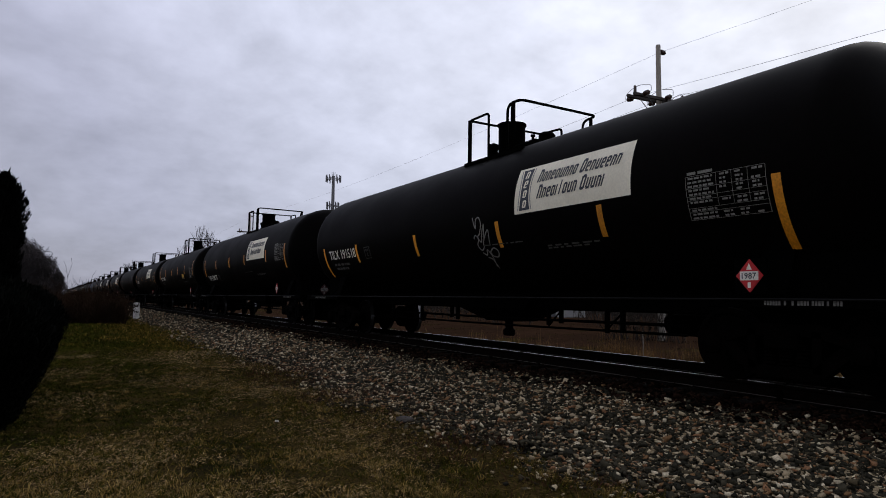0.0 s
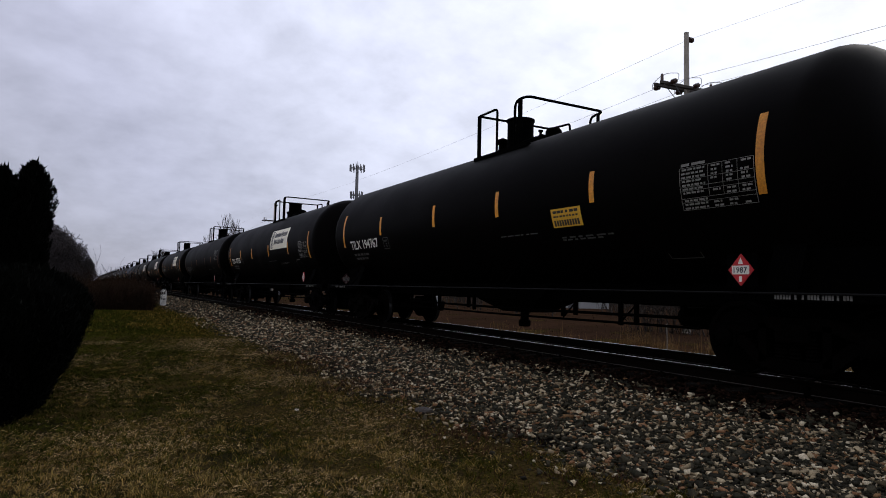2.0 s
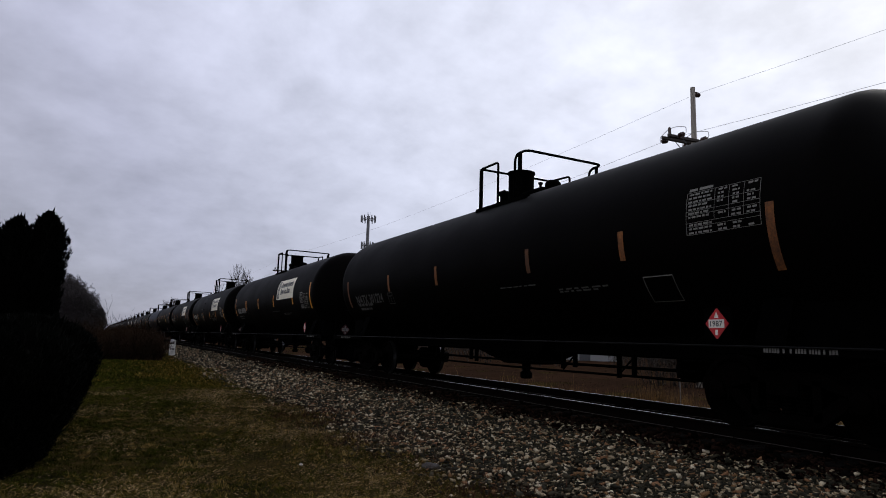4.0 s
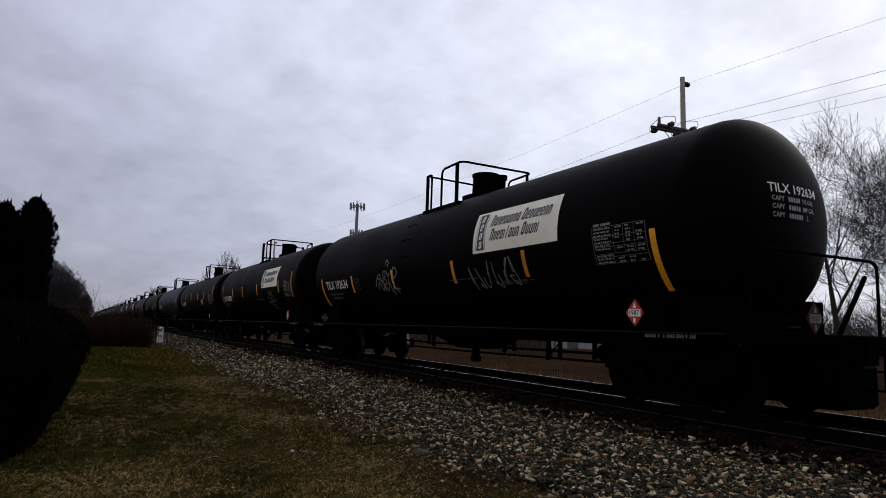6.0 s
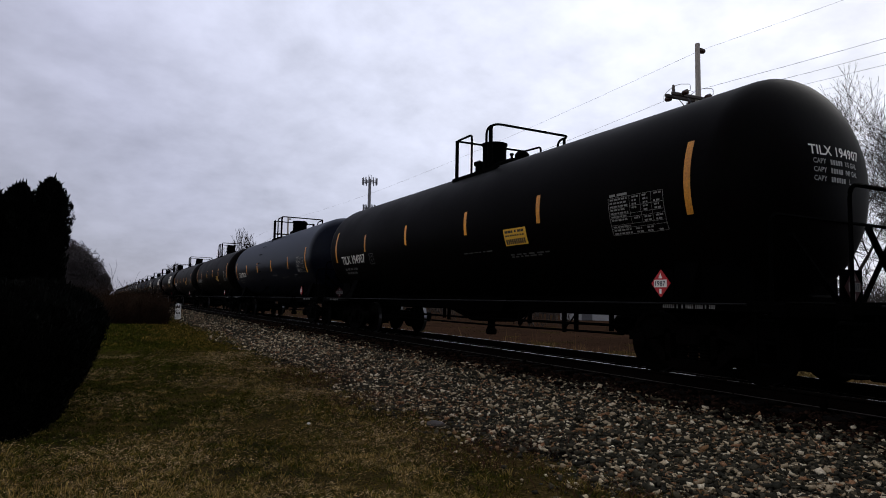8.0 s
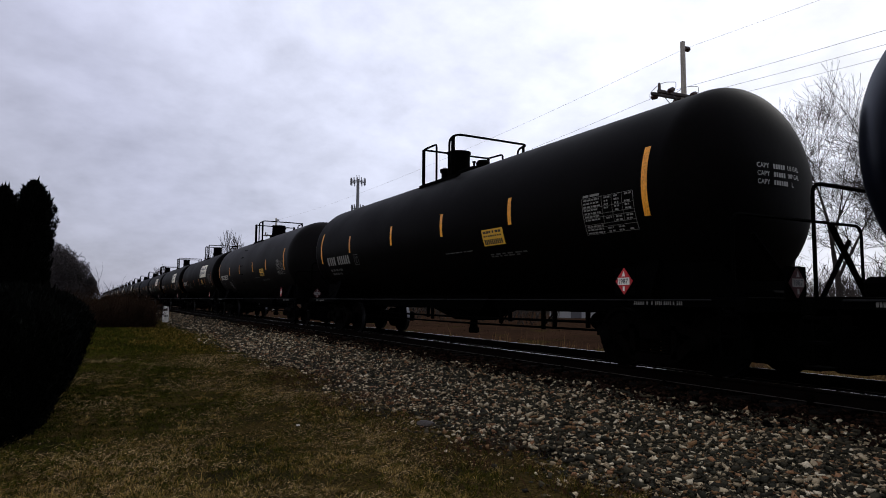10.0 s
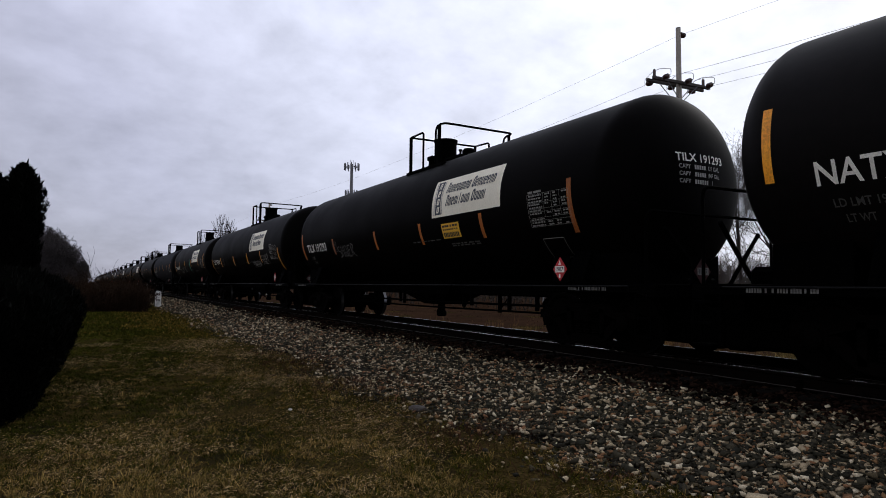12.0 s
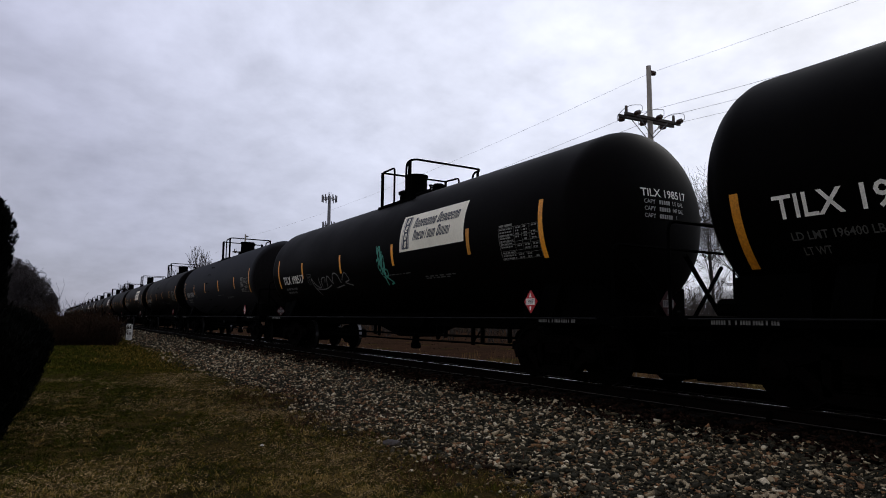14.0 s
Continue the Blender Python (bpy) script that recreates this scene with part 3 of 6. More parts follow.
def tufts(name, n, xr, yr, material, label):
    """Small clumps of longer grass that lean every way."""
    x, y = rng.uniform(*xr, n), yr[0] + (yr[1] - yr[0]) * rng.uniform(0, 1, n) ** 1.6
    keep = rng.uniform(0, 1, n) > bare(x, y)
    x, y = np.repeat(x[keep], 26), np.repeat(y[keep], 26)
    m = len(x)
    spread = np.repeat(rng.uniform(0.015, 0.05, m // 26), 26)
    size = np.repeat(rng.uniform(0.6, 1.3, m // 26), 26)
    dx, dy = rng.normal(0, 1, m), rng.normal(0, 1, m)
    px_, py_ = x + dx * spread, y + dy * spread
    base = np.stack([px_, py_, ground_height(px_, py_) - 0.004], -1)
    h = 0.036 * size * np.exp(rng.normal(0, 0.3, m))
    a = rng.uniform(0, 2 * np.pi, m)
    across = np.stack([np.cos(a), np.sin(a), 0 * a], -1) * (0.0022 * (1 + 0.06 * y))[:, None]
    mid = base + np.stack([dx * 0.25 * h, dy * 0.25 * h, 0.65 * h], -1)
    tip = mid + np.stack([dx * 0.55 * h + rng.normal(0, 0.2, m) * h, dy * 0.55 * h + rng.normal(0, 0.2, m) * h, rng.uniform(-0.1, 0.4, m) * h], -1)
    v = np.stack([base - across, base + across, mid + across * 0.7, mid - across * 0.7, tip], 1).reshape(-1, 3)
    f = (np.array([(0, 1, 2), (0, 2, 3), (3, 2, 4)])[None] + 5 * np.arange(m)[:, None, None]).reshape(-1, 3)
    ob = new(name, soup(name, v, f, material))
    return tagged(ob, label, "grass", kind="stuff")


tufts("grass_tufts", 1000, (-2.8, 4.2), (2.2, 14), TUFT, "small clumps of longer straw-coloured grass on the lawn")
tufts("grass_tufts", 1300, (-2.6, 2.6), (2.2, 6.0), TUFT, "clumps of pale straw grass in the worn part of the lawn")
tufts("grass_tufts", 450, (-2.6, 2.4), (2.6, 14), GREEN, "small clumps of dull green grass on the lawn")
blades("lawn_grass", 460000, (-3.2, 4.6), (1.9, 26), 0.028, 0.0028, BLADE, "short trampled dormant lawn grass, brown and straw", lean=1.0, patchy=True, green=-1)
blades("green_grass", 700000, (-3.0, 4.2), (1.9, 22), 0.029, 0.0030, GREEN, "short dull green grass towards the hedge", lean=0.9, patchy=True, green=1)
blades("lawn_grass", 60000, (-3, 4.2), (20, 48), 0.05, 0.010, BLADE, "dull lawn grass further off beside the track", 1.0, green=-1)
blades("green_grass", 50000, (-3, 4.2), (20, 48), 0.05, 0.010, GREEN, "dull green grass further off beside the track", 1.0, green=1)
blades("lawn_grass", 260000, (-8, 4.4), (-6, 3.2), 0.036, 0.0038, BLADE, "short dormant lawn grass about the camera", 1.0, patchy=True)
blades("lawn_grass", 120000, (-14, 4.2), (-18, -5.5), 0.038, 0.006, BLADE, "short dormant lawn grass behind the camera", 1.0, patchy=True)
blades("lawn_grass", 90000, (-14, -2.8), (2, 30), 0.04, 0.006, BLADE, "short dormant lawn grass beyond the hedge", 1.0, patchy=True)
straws("straw_litter", 230000, (-3.6, 4.6), (1.0, 18), 0.036, 0.0015, STRAW, "pale dry stalks lying on the lawn", 1.7)
straws("straw_litter", 90000, (-9, 4.4), (-9, 2.2), 0.036, 0.0015, STRAW, "pale dry stalks lying on the lawn about the camera", 1.0)
for n, span, tall in ((7000, (8.0, 12.0), 0.38), (2600, (12.2, 17.5), 0.30), (900, (17.5, 34), 0.28)):
    blades("dry_reeds", n, (11.45, 12.0), span, tall, 0.0042, REED, "tufts of pale dry grass beyond the far rail", 1.0, 0.16, clumpy=True)
blades("yellow_tussock", 3000, (11.4, 11.95), (6.0, 7.8), 0.34, 0.0050, TUSSOCK, "yellowish tussock of dry grass beyond the far rail", 1.0, 0.6, clumpy=True)
blades("field_grass", 60000, (12.0, 40), (1, 110), 0.05, 0.005, FIELD, "short reddish brown dead field grass beyond the track", 1.5, 0.9)
blades("weeds", 12000, (3.0, 4.7), (3.0, 14), 0.085, 0.0032, WEED, "low reddish brown dead weeds where lawn meets ballast", 1.0, 0.7, clumpy=True)

# ---------------------------------------------------------------- tank cars
# a car's own space: its middle at the height of the rail tops, x across the track, y along it, z up
TANK_R, TANK_Z, BARREL = 1.513, 2.638, 7.68
HEAD = 0.76                               # depth of a dished end
WHEEL_R, AXLE = 0.457, 0.889
TRUCK_FAR, TRUCK_NEAR = 6.42, -6.88      # the trucks' middles along the car
cache = {}


def once(key, build):
    if key not in cache:
        cache[key] = build()
    return cache[key]


def on_tank(y, angle, lift=0.004):
    """A place on the barrel's near side: y along the car, angle in radians above the middle."""
    return (-(TANK_R + lift) * math.cos(angle), y, TANK_Z + (TANK_R + lift) * math.sin(angle))


def patch(g, y0, y1, a0, a1, lift=0.004, steps=6):
    """A piece of film on the barrel, from y0 to y1 and from a0 to a1 degrees."""
    pts = []
    for i in range(steps + 1):
        a = radians(a0 + (a1 - a0) * i / steps)
        pts.append((on_tank(y0, a, lift), on_tank(y1, a, lift)))
    return g.add([p for row in pts for p in row], [(2 * i, 2 * i + 1, 2 * i + 3, 2 * i + 2) for i in range(steps)])


def lettering(text):
    """Flat outlines of a text as vertices and faces, with its width and height."""
    def build():
        curve = bpy.data.curves.new("lettering", "FONT")
        curve.body, curve.resolution_u, curve.offset = text, 2, 0.012
        ob = new("lettering", curve)
        bpy.context.view_layer.update()
        me = bpy.data.meshes.new_from_object(ob.evaluated_get(bpy.context.evaluated_depsgraph_get()))
        v = np.array([tuple(p.co)[:2] for p in me.vertices])
        f = [tuple(p.vertices) for p in me.polygons]
        bpy.data.objects.remove(ob)
        bpy.data.curves.remove(curve)
        bpy.data.meshes.remove(me)
        v -= v.min(0)
        return v, f, v.max(0)
    return once(("text", text), build)


def text_on_tank(text, y_left, width, low, height):
    """Letters on the near side, read from the far end of the car to the near one."""
    v, f, size = lettering(text)
    g = Geo()
    return g.add([on_tank(y_left - x / size[0] * width, radians(low) + z / size[1] * height / TANK_R, 0.012) for x, z in v], f)


def text_on_head(text, x_left, width, z_low, height):
    """Letters on the dished end that faces the camera."""
    v, f, size = lettering(text)
    pts = []
    for a, b in v:
        x, z = x_left + a / size[0] * width, z_low + b / size[1] * height
        r = min(0.995, math.hypot(x, z - TANK_Z) / TANK_R)
        pts.append((x, -BARREL - HEAD * math.sqrt(1 - r * r) - 0.008, z))
    return Geo().add(pts, f)


def tank_mesh(material):
    def build():
        prof = []
        for i in range(13):
            a = math.pi / 2 * i / 12
            prof.append((TANK_R * math.sin(a), -BARREL - HEAD * math.cos(a)))
        prof.append((TANK_R, -BARREL + 0.06))
        for y in (-4.6, -1.5, 1.6, 4.7):
            prof += [(TANK_R, y - 0.01), (TANK_R, y + 0.01)]
        prof.append((TANK_R, BARREL - 0.06))
        for i in range(12, -1, -1):
            a = math.pi / 2 * i / 12
            prof.append((TANK_R * math.sin(a), BARREL + HEAD * math.cos(a)))
        return Geo().lathe(prof, "y", (0, 0, TANK_Z), 96).mesh("tank", material, True)
    return once(("tank", material.name), build)


def wheelset_mesh():
    def build():
        g = Geo()
        g.lathe([(0.0, -1.09), (0.07, -1.09), (0.075, -0.9), (0.1, -0.83), (0.085, -0.6), (0.08, 0), (0.085, 0.6), (0.1, 0.83), (0.075, 0.9), (0.07, 1.09), (0.0, 1.09)], "x", sides=14)
        for s in (-1, 1):
            prof = [(0.1, 0.80), (0.13, 0.83), (0.36, 0.79), (0.40, 0.825), (0.447, 0.825), (0.457, 0.818), (0.459, 0.72), (0.484, 0.70),
                    (0.484, 0.685), (0.41, 0.685), (0.37, 0.73), (0.13, 0.70), (0.1, 0.71)]
            g.lathe([(r, s * a) for r, a in prof], "x", sides=36)
        me = g.mesh("wheelset", GRIME, True)
        me.materials.append(TREAD)
        for p in me.polygons:
            c = p.center
            if math.hypot(c.y, c.z) > 0.45 and 0.715 < abs(c.x) < 0.80:
                p.material_index = 1
        return me
    return once("wheelset", build)


def sideframe_mesh():
    def build():
        g = Geo()
        # outer shell as strips round the spring opening
        top = [(-1.15, 0.46), (-1.15, 0.60), (-0.98, 0.64), (-0.70, 0.62), (-0.42, 0.74), (0.42, 0.74), (0.70, 0.62), (0.98, 0.64), (1.15, 0.60), (1.15, 0.46),
               (0.80, 0.48), (0.40, 0.60), (-0.40, 0.60), (-0.80, 0.48)]
        low = [(-0.80, 0.48), (-0.72, 0.38), (-0.46, 0.16), (-0.30, 0.12), (0.30, 0.12), (0.46, 0.16), (0.72, 0.38), (0.80, 0.48), (0.64, 0.50), (0.34, 0.25), (-0.34, 0.25), (-0.64, 0.50)]
        for shape in (top, low, [(-0.44, 0.2), (-0.34, 0.2), (-0.34, 0.66), (-0.44, 0.66)], [(0.34, 0.2), (0.44, 0.2), (0.44, 0.66), (0.34, 0.66)]):
            g.loft([[(-0.075, y, z) for y, z in shape], [(0.075, y, z) for y, z in shape]])
        for s in (-1, 1):
            g.box((-0.1, s * AXLE - 0.15, 0.33), (0.1, s * AXLE - 0.11, 0.56), 0.01).box((-0.1, s * AXLE + 0.11, 0.33), (0.1, s * AXLE + 0.15, 0.56), 0.01)
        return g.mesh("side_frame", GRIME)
    return once("sideframe", build)


def spring_mesh():
    def build():
        g = Geo()
        g.lathe([(0.085 if k % 2 else 0.062, 0.25 + 0.022 * k) for k in range(14)], "z", (0, 0, 0), 12)
        return g.mesh("spring", GRIME, True)
    return once("spring", build)


def bearing_mesh():
    return once("bearing", lambda: Geo().lathe([(0.0, 0.13), (0.08, 0.13), (0.12, 0.10), (0.125, -0.1), (0.0, -0.1)], "x", (0, 0, 0), 14).mesh("bearing_cap", GRIME, True))


def bolster_mesh():
    return once("bolster", lambda: Geo().box((-1.15, -0.2, 0.44), (1.15, 0.2, 0.66), 0.03).box((-0.35, -0.28, 0.62), (0.35, 0.28, 0.84), 0.02).mesh("truck_bolster", GRIME))


def rigging_mesh():
    def build():
        g = Geo()
        for y in (-0.42, 0.42):
            g.tube([(-0.7, y, 0.33), (0, y * 0.9, 0.36), (0.7, y, 0.33)], 0.035)
            for s in (-1, 1):
                g.box((s * 0.75 - 0.05, y - 0.03 + (0.02 if y > 0 else -0.02), 0.22), (s * 0.75 + 0.05, y + 0.03, 0.46), 0.01)
        return g.mesh("brake_rigging", GRIME)
    return once("rigging", build)


def add_truck(car, y):
    truck = part("truck", bolster_mesh(), car, "heavy cast steel truck, black with grime", (0, y, 0))
    sets = []
    for s in (-1, 1):
        part("side_frame", sideframe_mesh(), truck, at=(s * 1.0, 0, 0))
        for y2 in (-0.19, 0.0, 0.19):
            part("spring", spring_mesh(), truck, at=(s * 1.0, y2, 0))
        for a in (-AXLE, AXLE):
            cap = part("bearing_cap", bearing_mesh(), truck, at=(s * 1.04, a, WHEEL_R))
            cap.scale = (s, 1, 1)
        sets.append(part("wheelset", wheelset_mesh(), truck, "pair of wheels with bright worn treads", (0, s * AXLE, WHEEL_R)))
    part("brake_rigging", rigging_mesh(), truck)
    return sets


def sill_mesh():
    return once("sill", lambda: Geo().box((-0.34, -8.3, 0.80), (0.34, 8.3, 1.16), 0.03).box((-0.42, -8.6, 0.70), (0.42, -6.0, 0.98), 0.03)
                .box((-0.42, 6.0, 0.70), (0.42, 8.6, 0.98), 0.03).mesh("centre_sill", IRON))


def saddle_mesh():
    def build():
        g = Geo()
        g.loft([[(0.3, y, 0.82), (1.30, y, 0.90), (1.30, y, 1.08), (1.10, y, 1.60), (0.98, y, 1.48), (0.8, y, 1.34), (0.3, y, 1.15)] for y in (-0.2, 0.2)])
        return g.mesh("bolster_saddle", IRON)
    return once("saddle", build)


def head_saddle_mesh():
    """The web that carries the dished end over the stub sill."""
    def build():
        g = Geo()
        g.loft([[(-w, y, 1.0), (w, y, 1.0), (w, y, 1.54), (0.55 * w, y, 1.30), (-0.55 * w, y, 1.30), (-w, y, 1.54)] for y, w in ((-1.75, 1.08), (-0.95, 1.05), (-0.72, 0.9))])
        return g.mesh("head_saddle", IRON)
    return once("head_saddle", build)


def coupler_mesh():
    def build():
        g = Geo()
        g.box((-0.1, -0.5, 0.74), (0.1, 0.28, 0.98), 0.03)
        g.loft([[(-0.16, y, 0.70), (0.2, y, 0.70), (0.2, y, 1.02), (-0.16, y, 1.02)] for y in (0.2, 0.34)] + [[(-0.2, 0.46, 0.70), (0.02, 0.46, 0.70), (0.02, 0.46, 1.02), (-0.2, 0.46, 1.02)]])
        g.tube(bent([(0.35, -0.2, 0.85), (0.35, 0.25, 0.62), (0.2, 0.5, 0.55)], 0.2), 0.03)
        return g.mesh("coupler", GRIME)
    return once("coupler", build)


def hose_mesh():
    """A brake hose that hangs beside the coupler."""
    return once("hose", lambda: Geo().tube(bent([(0.30, -0.35, 0.80), (0.33, -0.05, 0.72), (0.32, 0.18, 0.42), (0.26, 0.40, 0.30), (0.10, 0.52, 0.42)], 0.16), 0.027, 7)
                .lathe([(0.0, 0.0), (0.05, 0.0), (0.055, 0.05), (0.04, 0.09), (0.0, 0.09)], "y", (0.10, 0.47, 0.42), 10).mesh("brake_hose", IRON, True))


def lever_mesh():
    """The uncoupling lever across the car's end."""
    return once("lever", lambda: Geo().tube(bent([(-1.36, 0.10, 0.52), (-1.30, 0.12, 0.84), (-0.30, 0.14, 0.88), (-0.08, 0.22, 0.98)], 0.1), 0.016, 6)
                .box((-1.02, 0.02, 0.80), (-0.96, 0.14, 0.92), 0.005).mesh("uncoupling_lever", IRON, True))


def pocket_mesh():
    """The draft gear pocket under the stub sill, oversized on purpose to darken the gap below the couplers."""
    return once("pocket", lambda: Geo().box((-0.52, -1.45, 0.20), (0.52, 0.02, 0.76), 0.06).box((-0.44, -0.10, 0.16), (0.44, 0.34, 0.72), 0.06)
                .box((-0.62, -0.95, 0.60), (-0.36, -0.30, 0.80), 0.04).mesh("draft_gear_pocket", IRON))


def end_sill_mesh():
    def build():
        g = Geo()
        g.box((-1.42, -0.12, 0.86), (1.42, 0.06, 1.04), 0.02)
        g.box((-1.40, -0.62, 1.02), (1.40, 0.06, 1.06), 0.01)
        for s in (-1, 1):
            g.box((s * 1.36 - 0.05, -2.5, 0.92), (s * 1.36 + 0.05, 0.0, 1.04), 0.015)
            for k in range(3):                                   # corner step
                g.box((s * 1.38 - 0.18, -0.34, 0.30 + 0.26 * k), (s * 1.38 + 0.02, -0.06, 0.33 + 0.26 * k), 0.005)
            g.box((s * 1.38 - 0.02, -0.36, 0.30), (s * 1.38 + 0.01, -0.33, 0.92), 0.004).box((s * 1.38 - 0.02, -0.08, 0.30), (s * 1.38 + 0.01, -0.05, 0.92), 0.004)
        return g.mesh("end_platform", IRON)
    return once("end_sill", build)


def end_rail_mesh(top):
    return once(("end_rail", top), lambda: Geo().tube(bent([(-1.40, -0.12, 1.04), (-1.40, -0.12, top), (1.40, -0.12, top), (1.40, -0.12, 1.04)], 0.16), 0.024).mesh("end_railing", IRON))


def brace_mesh():
    def build():
        g = Geo()
        for s in (-1, 1):
            g.tube([(s * 0.22, -0.02, 1.04), (s * 1.05, -0.10, 1.86)], 0.035)
        return g.mesh("end_brace", IRON)
    return once("brace", build)


def brake_wheel_mesh():
    """The hand brake's dished wheel."""
    return once("brake_wheel", lambda: Geo().lathe([(0.0, 0.0), (0.16, 0.0), (0.27, 0.03), (0.29, 0.06), (0.27, 0.08), (0.15, 0.03), (0.0, 0.03)], "y", (1.0, 0.0, 1.45), 16)
                .mesh("brake_wheel", IRON, True))


def brake_box_mesh():
    return once("brake_box", lambda: Geo().box((0.90, -0.12, 1.05), (1.10, 0.0, 1.40), 0.02).mesh("brake_case", IRON))


def valve_box_mesh():
    return once("valve_box", lambda: Geo().box((-0.40, -0.44, 1.05), (0.08, -0.02, 1.30), 0.07).mesh("valve_box", IRON))


def side_rail_mesh():
    def build():
        g = Geo()
        for s in (-1, 1):
            g.tube([(s * 1.44, -8.2, 1.02), (s * 1.44, 8.2, 1.02)], 0.014, 6)
        return g.mesh("side_handrail", HANDRAIL)
    return once("side_rail", build)


def rail_brace_mesh():
    return once("rail_brace", lambda: Geo().tube([(-0.42, 0, 1.02), (0, 0, 1.50)], 0.012, 5).mesh("handrail_brace", IRON))


def pipe_mesh():
    def build():
        g = Geo()
        for z, r in ((0.63, 0.028), (0.49, 0.024)):
            g.tube([(-0.35, -5.0, z), (-0.35, -0.9, z - 0.02), (-0.35, 0.9, z - 0.02), (-0.35, 5.0, z)], r)
        for y in (4.6, 3.3, 3.0, 1.55, 1.3, -1.9, -2.25, -3.4, -3.75, -4.7):
            g.box((-0.39, y - 0.03, 0.44 + 0.08 * ((y * 10) % 2)), (-0.31, y + 0.03, 0.84), 0.008)
        g.tube([(-0.35, -2.25, 0.80), (-0.35, -1.9, 0.5)], 0.016).tube([(-0.35, -3.75, 0.80), (-0.35, -3.4, 0.5)], 0.016)
        return g.mesh("brake_pipe", IRON)
    return once("pipe", build)


def cylinder_mesh():
    return once("reservoir", lambda: Geo().lathe([(0.0, -5.0), (0.15, -4.97), (0.19, -4.88), (0.19, -4.12), (0.15, -4.03), (0.0, -4.0)], "y", (0.45, 0, 0.62), 16).mesh("air_reservoir", IRON, True))


def skid_mesh():
    def build():
        g = Geo()
        g.loft([[(-0.55, 1.35, 1.1), (0.55, 1.35, 1.1), (0.55, -1.7, 1.1), (-0.55, -1.7, 1.1)], [(-0.5, 0.95, 0.80), (0.5, 0.95, 0.80), (0.5, -1.35, 0.80), (-0.5, -1.35, 0.80)],
                [(-0.3, 0.20, 0.54), (0.3, 0.20, 0.54), (0.3, -0.75, 0.54), (-0.3, -0.75, 0.54)]])
        g.lathe([(0.0, 0.22), (0.10, 0.22), (0.13, 0.25), (0.13, 0.34), (0.09, 0.38), (0.09, 0.60), (0.0, 0.60)], "z", (0, -0.2, 0), 14)
        g.tube(bent([(-0.1, -0.2, 0.42), (-0.3, -0.5, 0.36), (-0.3, -0.62, 0.5)], 0.1), 0.014)
        return g.mesh("outlet_skid", IRON)
    return once("skid", build)


def platform_mesh(kind):
    def build():
        g = Geo()
        a, b = (0.08, -1.85) if kind == "A" else (0.08, -1.75)
        low = [(-0.88, 3.88), (-0.83, 3.88), (-0.83, 3.92), (-0.12, 3.92), (-0.12, 3.955), (-0.88, 3.955)]
        g.loft([[(x, y, z) for x, z in low] for y in (b, a)])
        return g.mesh("walk_platform", IRON)
    return once(("platform", kind), build)


def railing_mesh(kind, end):
    def build():
        g = Geo()
        top = 4.904
        if end == "far":
            y0, y1 = 0.0, (-0.70 if kind == "A" else -0.21)
            t = top if kind == "A" else top - 0.02
            g.tube(bent([(-0.79, y1, 3.9), (-0.79, y1, t), (-0.79, y0 + 0.02, t), (1.2, y0 + 0.02, t - (0.0 if kind == "A" else 0.05)), (1.2, y1, t - 0.03), (1.2, y1, 3.85)], 0.09), 0.026, 8)
            g.box((-0.83, y0 - 0.035, 3.85), (-0.76, y0 + 0.035, t), 0.008)
            g.box((1.17, y0 - 0.03, 3.85), (1.23, y0 + 0.03, t), 0.008)
        else:
            y0, y1 = (-1.35, -1.74) if kind == "A" else (-0.74, -1.70)
            g.tube(bent([(-0.79, y0, 3.92), (-0.79, y0, top), (-0.79, y1, top + 0.02), (1.22, y1 - 0.03, top), (1.22, y0, top - 0.02), (1.22, y0, 3.85)], 0.16), 0.028, 8)
            g.box((-0.83, y1 + 0.17, 3.88), (-0.755, y1 + 0.24, top), 0.008)
            g.box((1.18, y1 + 0.1, 3.85), (1.24, y1 + 0.16, top), 0.008)
        return g.mesh("platform_railing", IRON, True)
    return once(("railing", kind, end), build)


def manway_mesh(kind):
    def build():
        g = Geo()
        if kind == "A":
            g.lathe([(0.34, 4.02), (0.34, 4.16), (0.29, 4.18), (0.29, 4.78), (0.315, 4.79), (0.315, 4.83), (0.0, 4.845)], "z", (0, -0.45, 0), 28)
        else:
            g.lathe([(0.42, 4.0), (0.40, 4.2), (0.33, 4.22), (0.31, 4.66), (0.335, 4.67), (0.335, 4.73), (0.0, 4.745)], "z", (0, -1.83, 0), 28)
            g.box((-0.30, -1.62, 4.1), (0.30, -1.2, 4.28), 0.03)
        return g.mesh("manway", IRON, True)
    return once(("manway", kind), build)


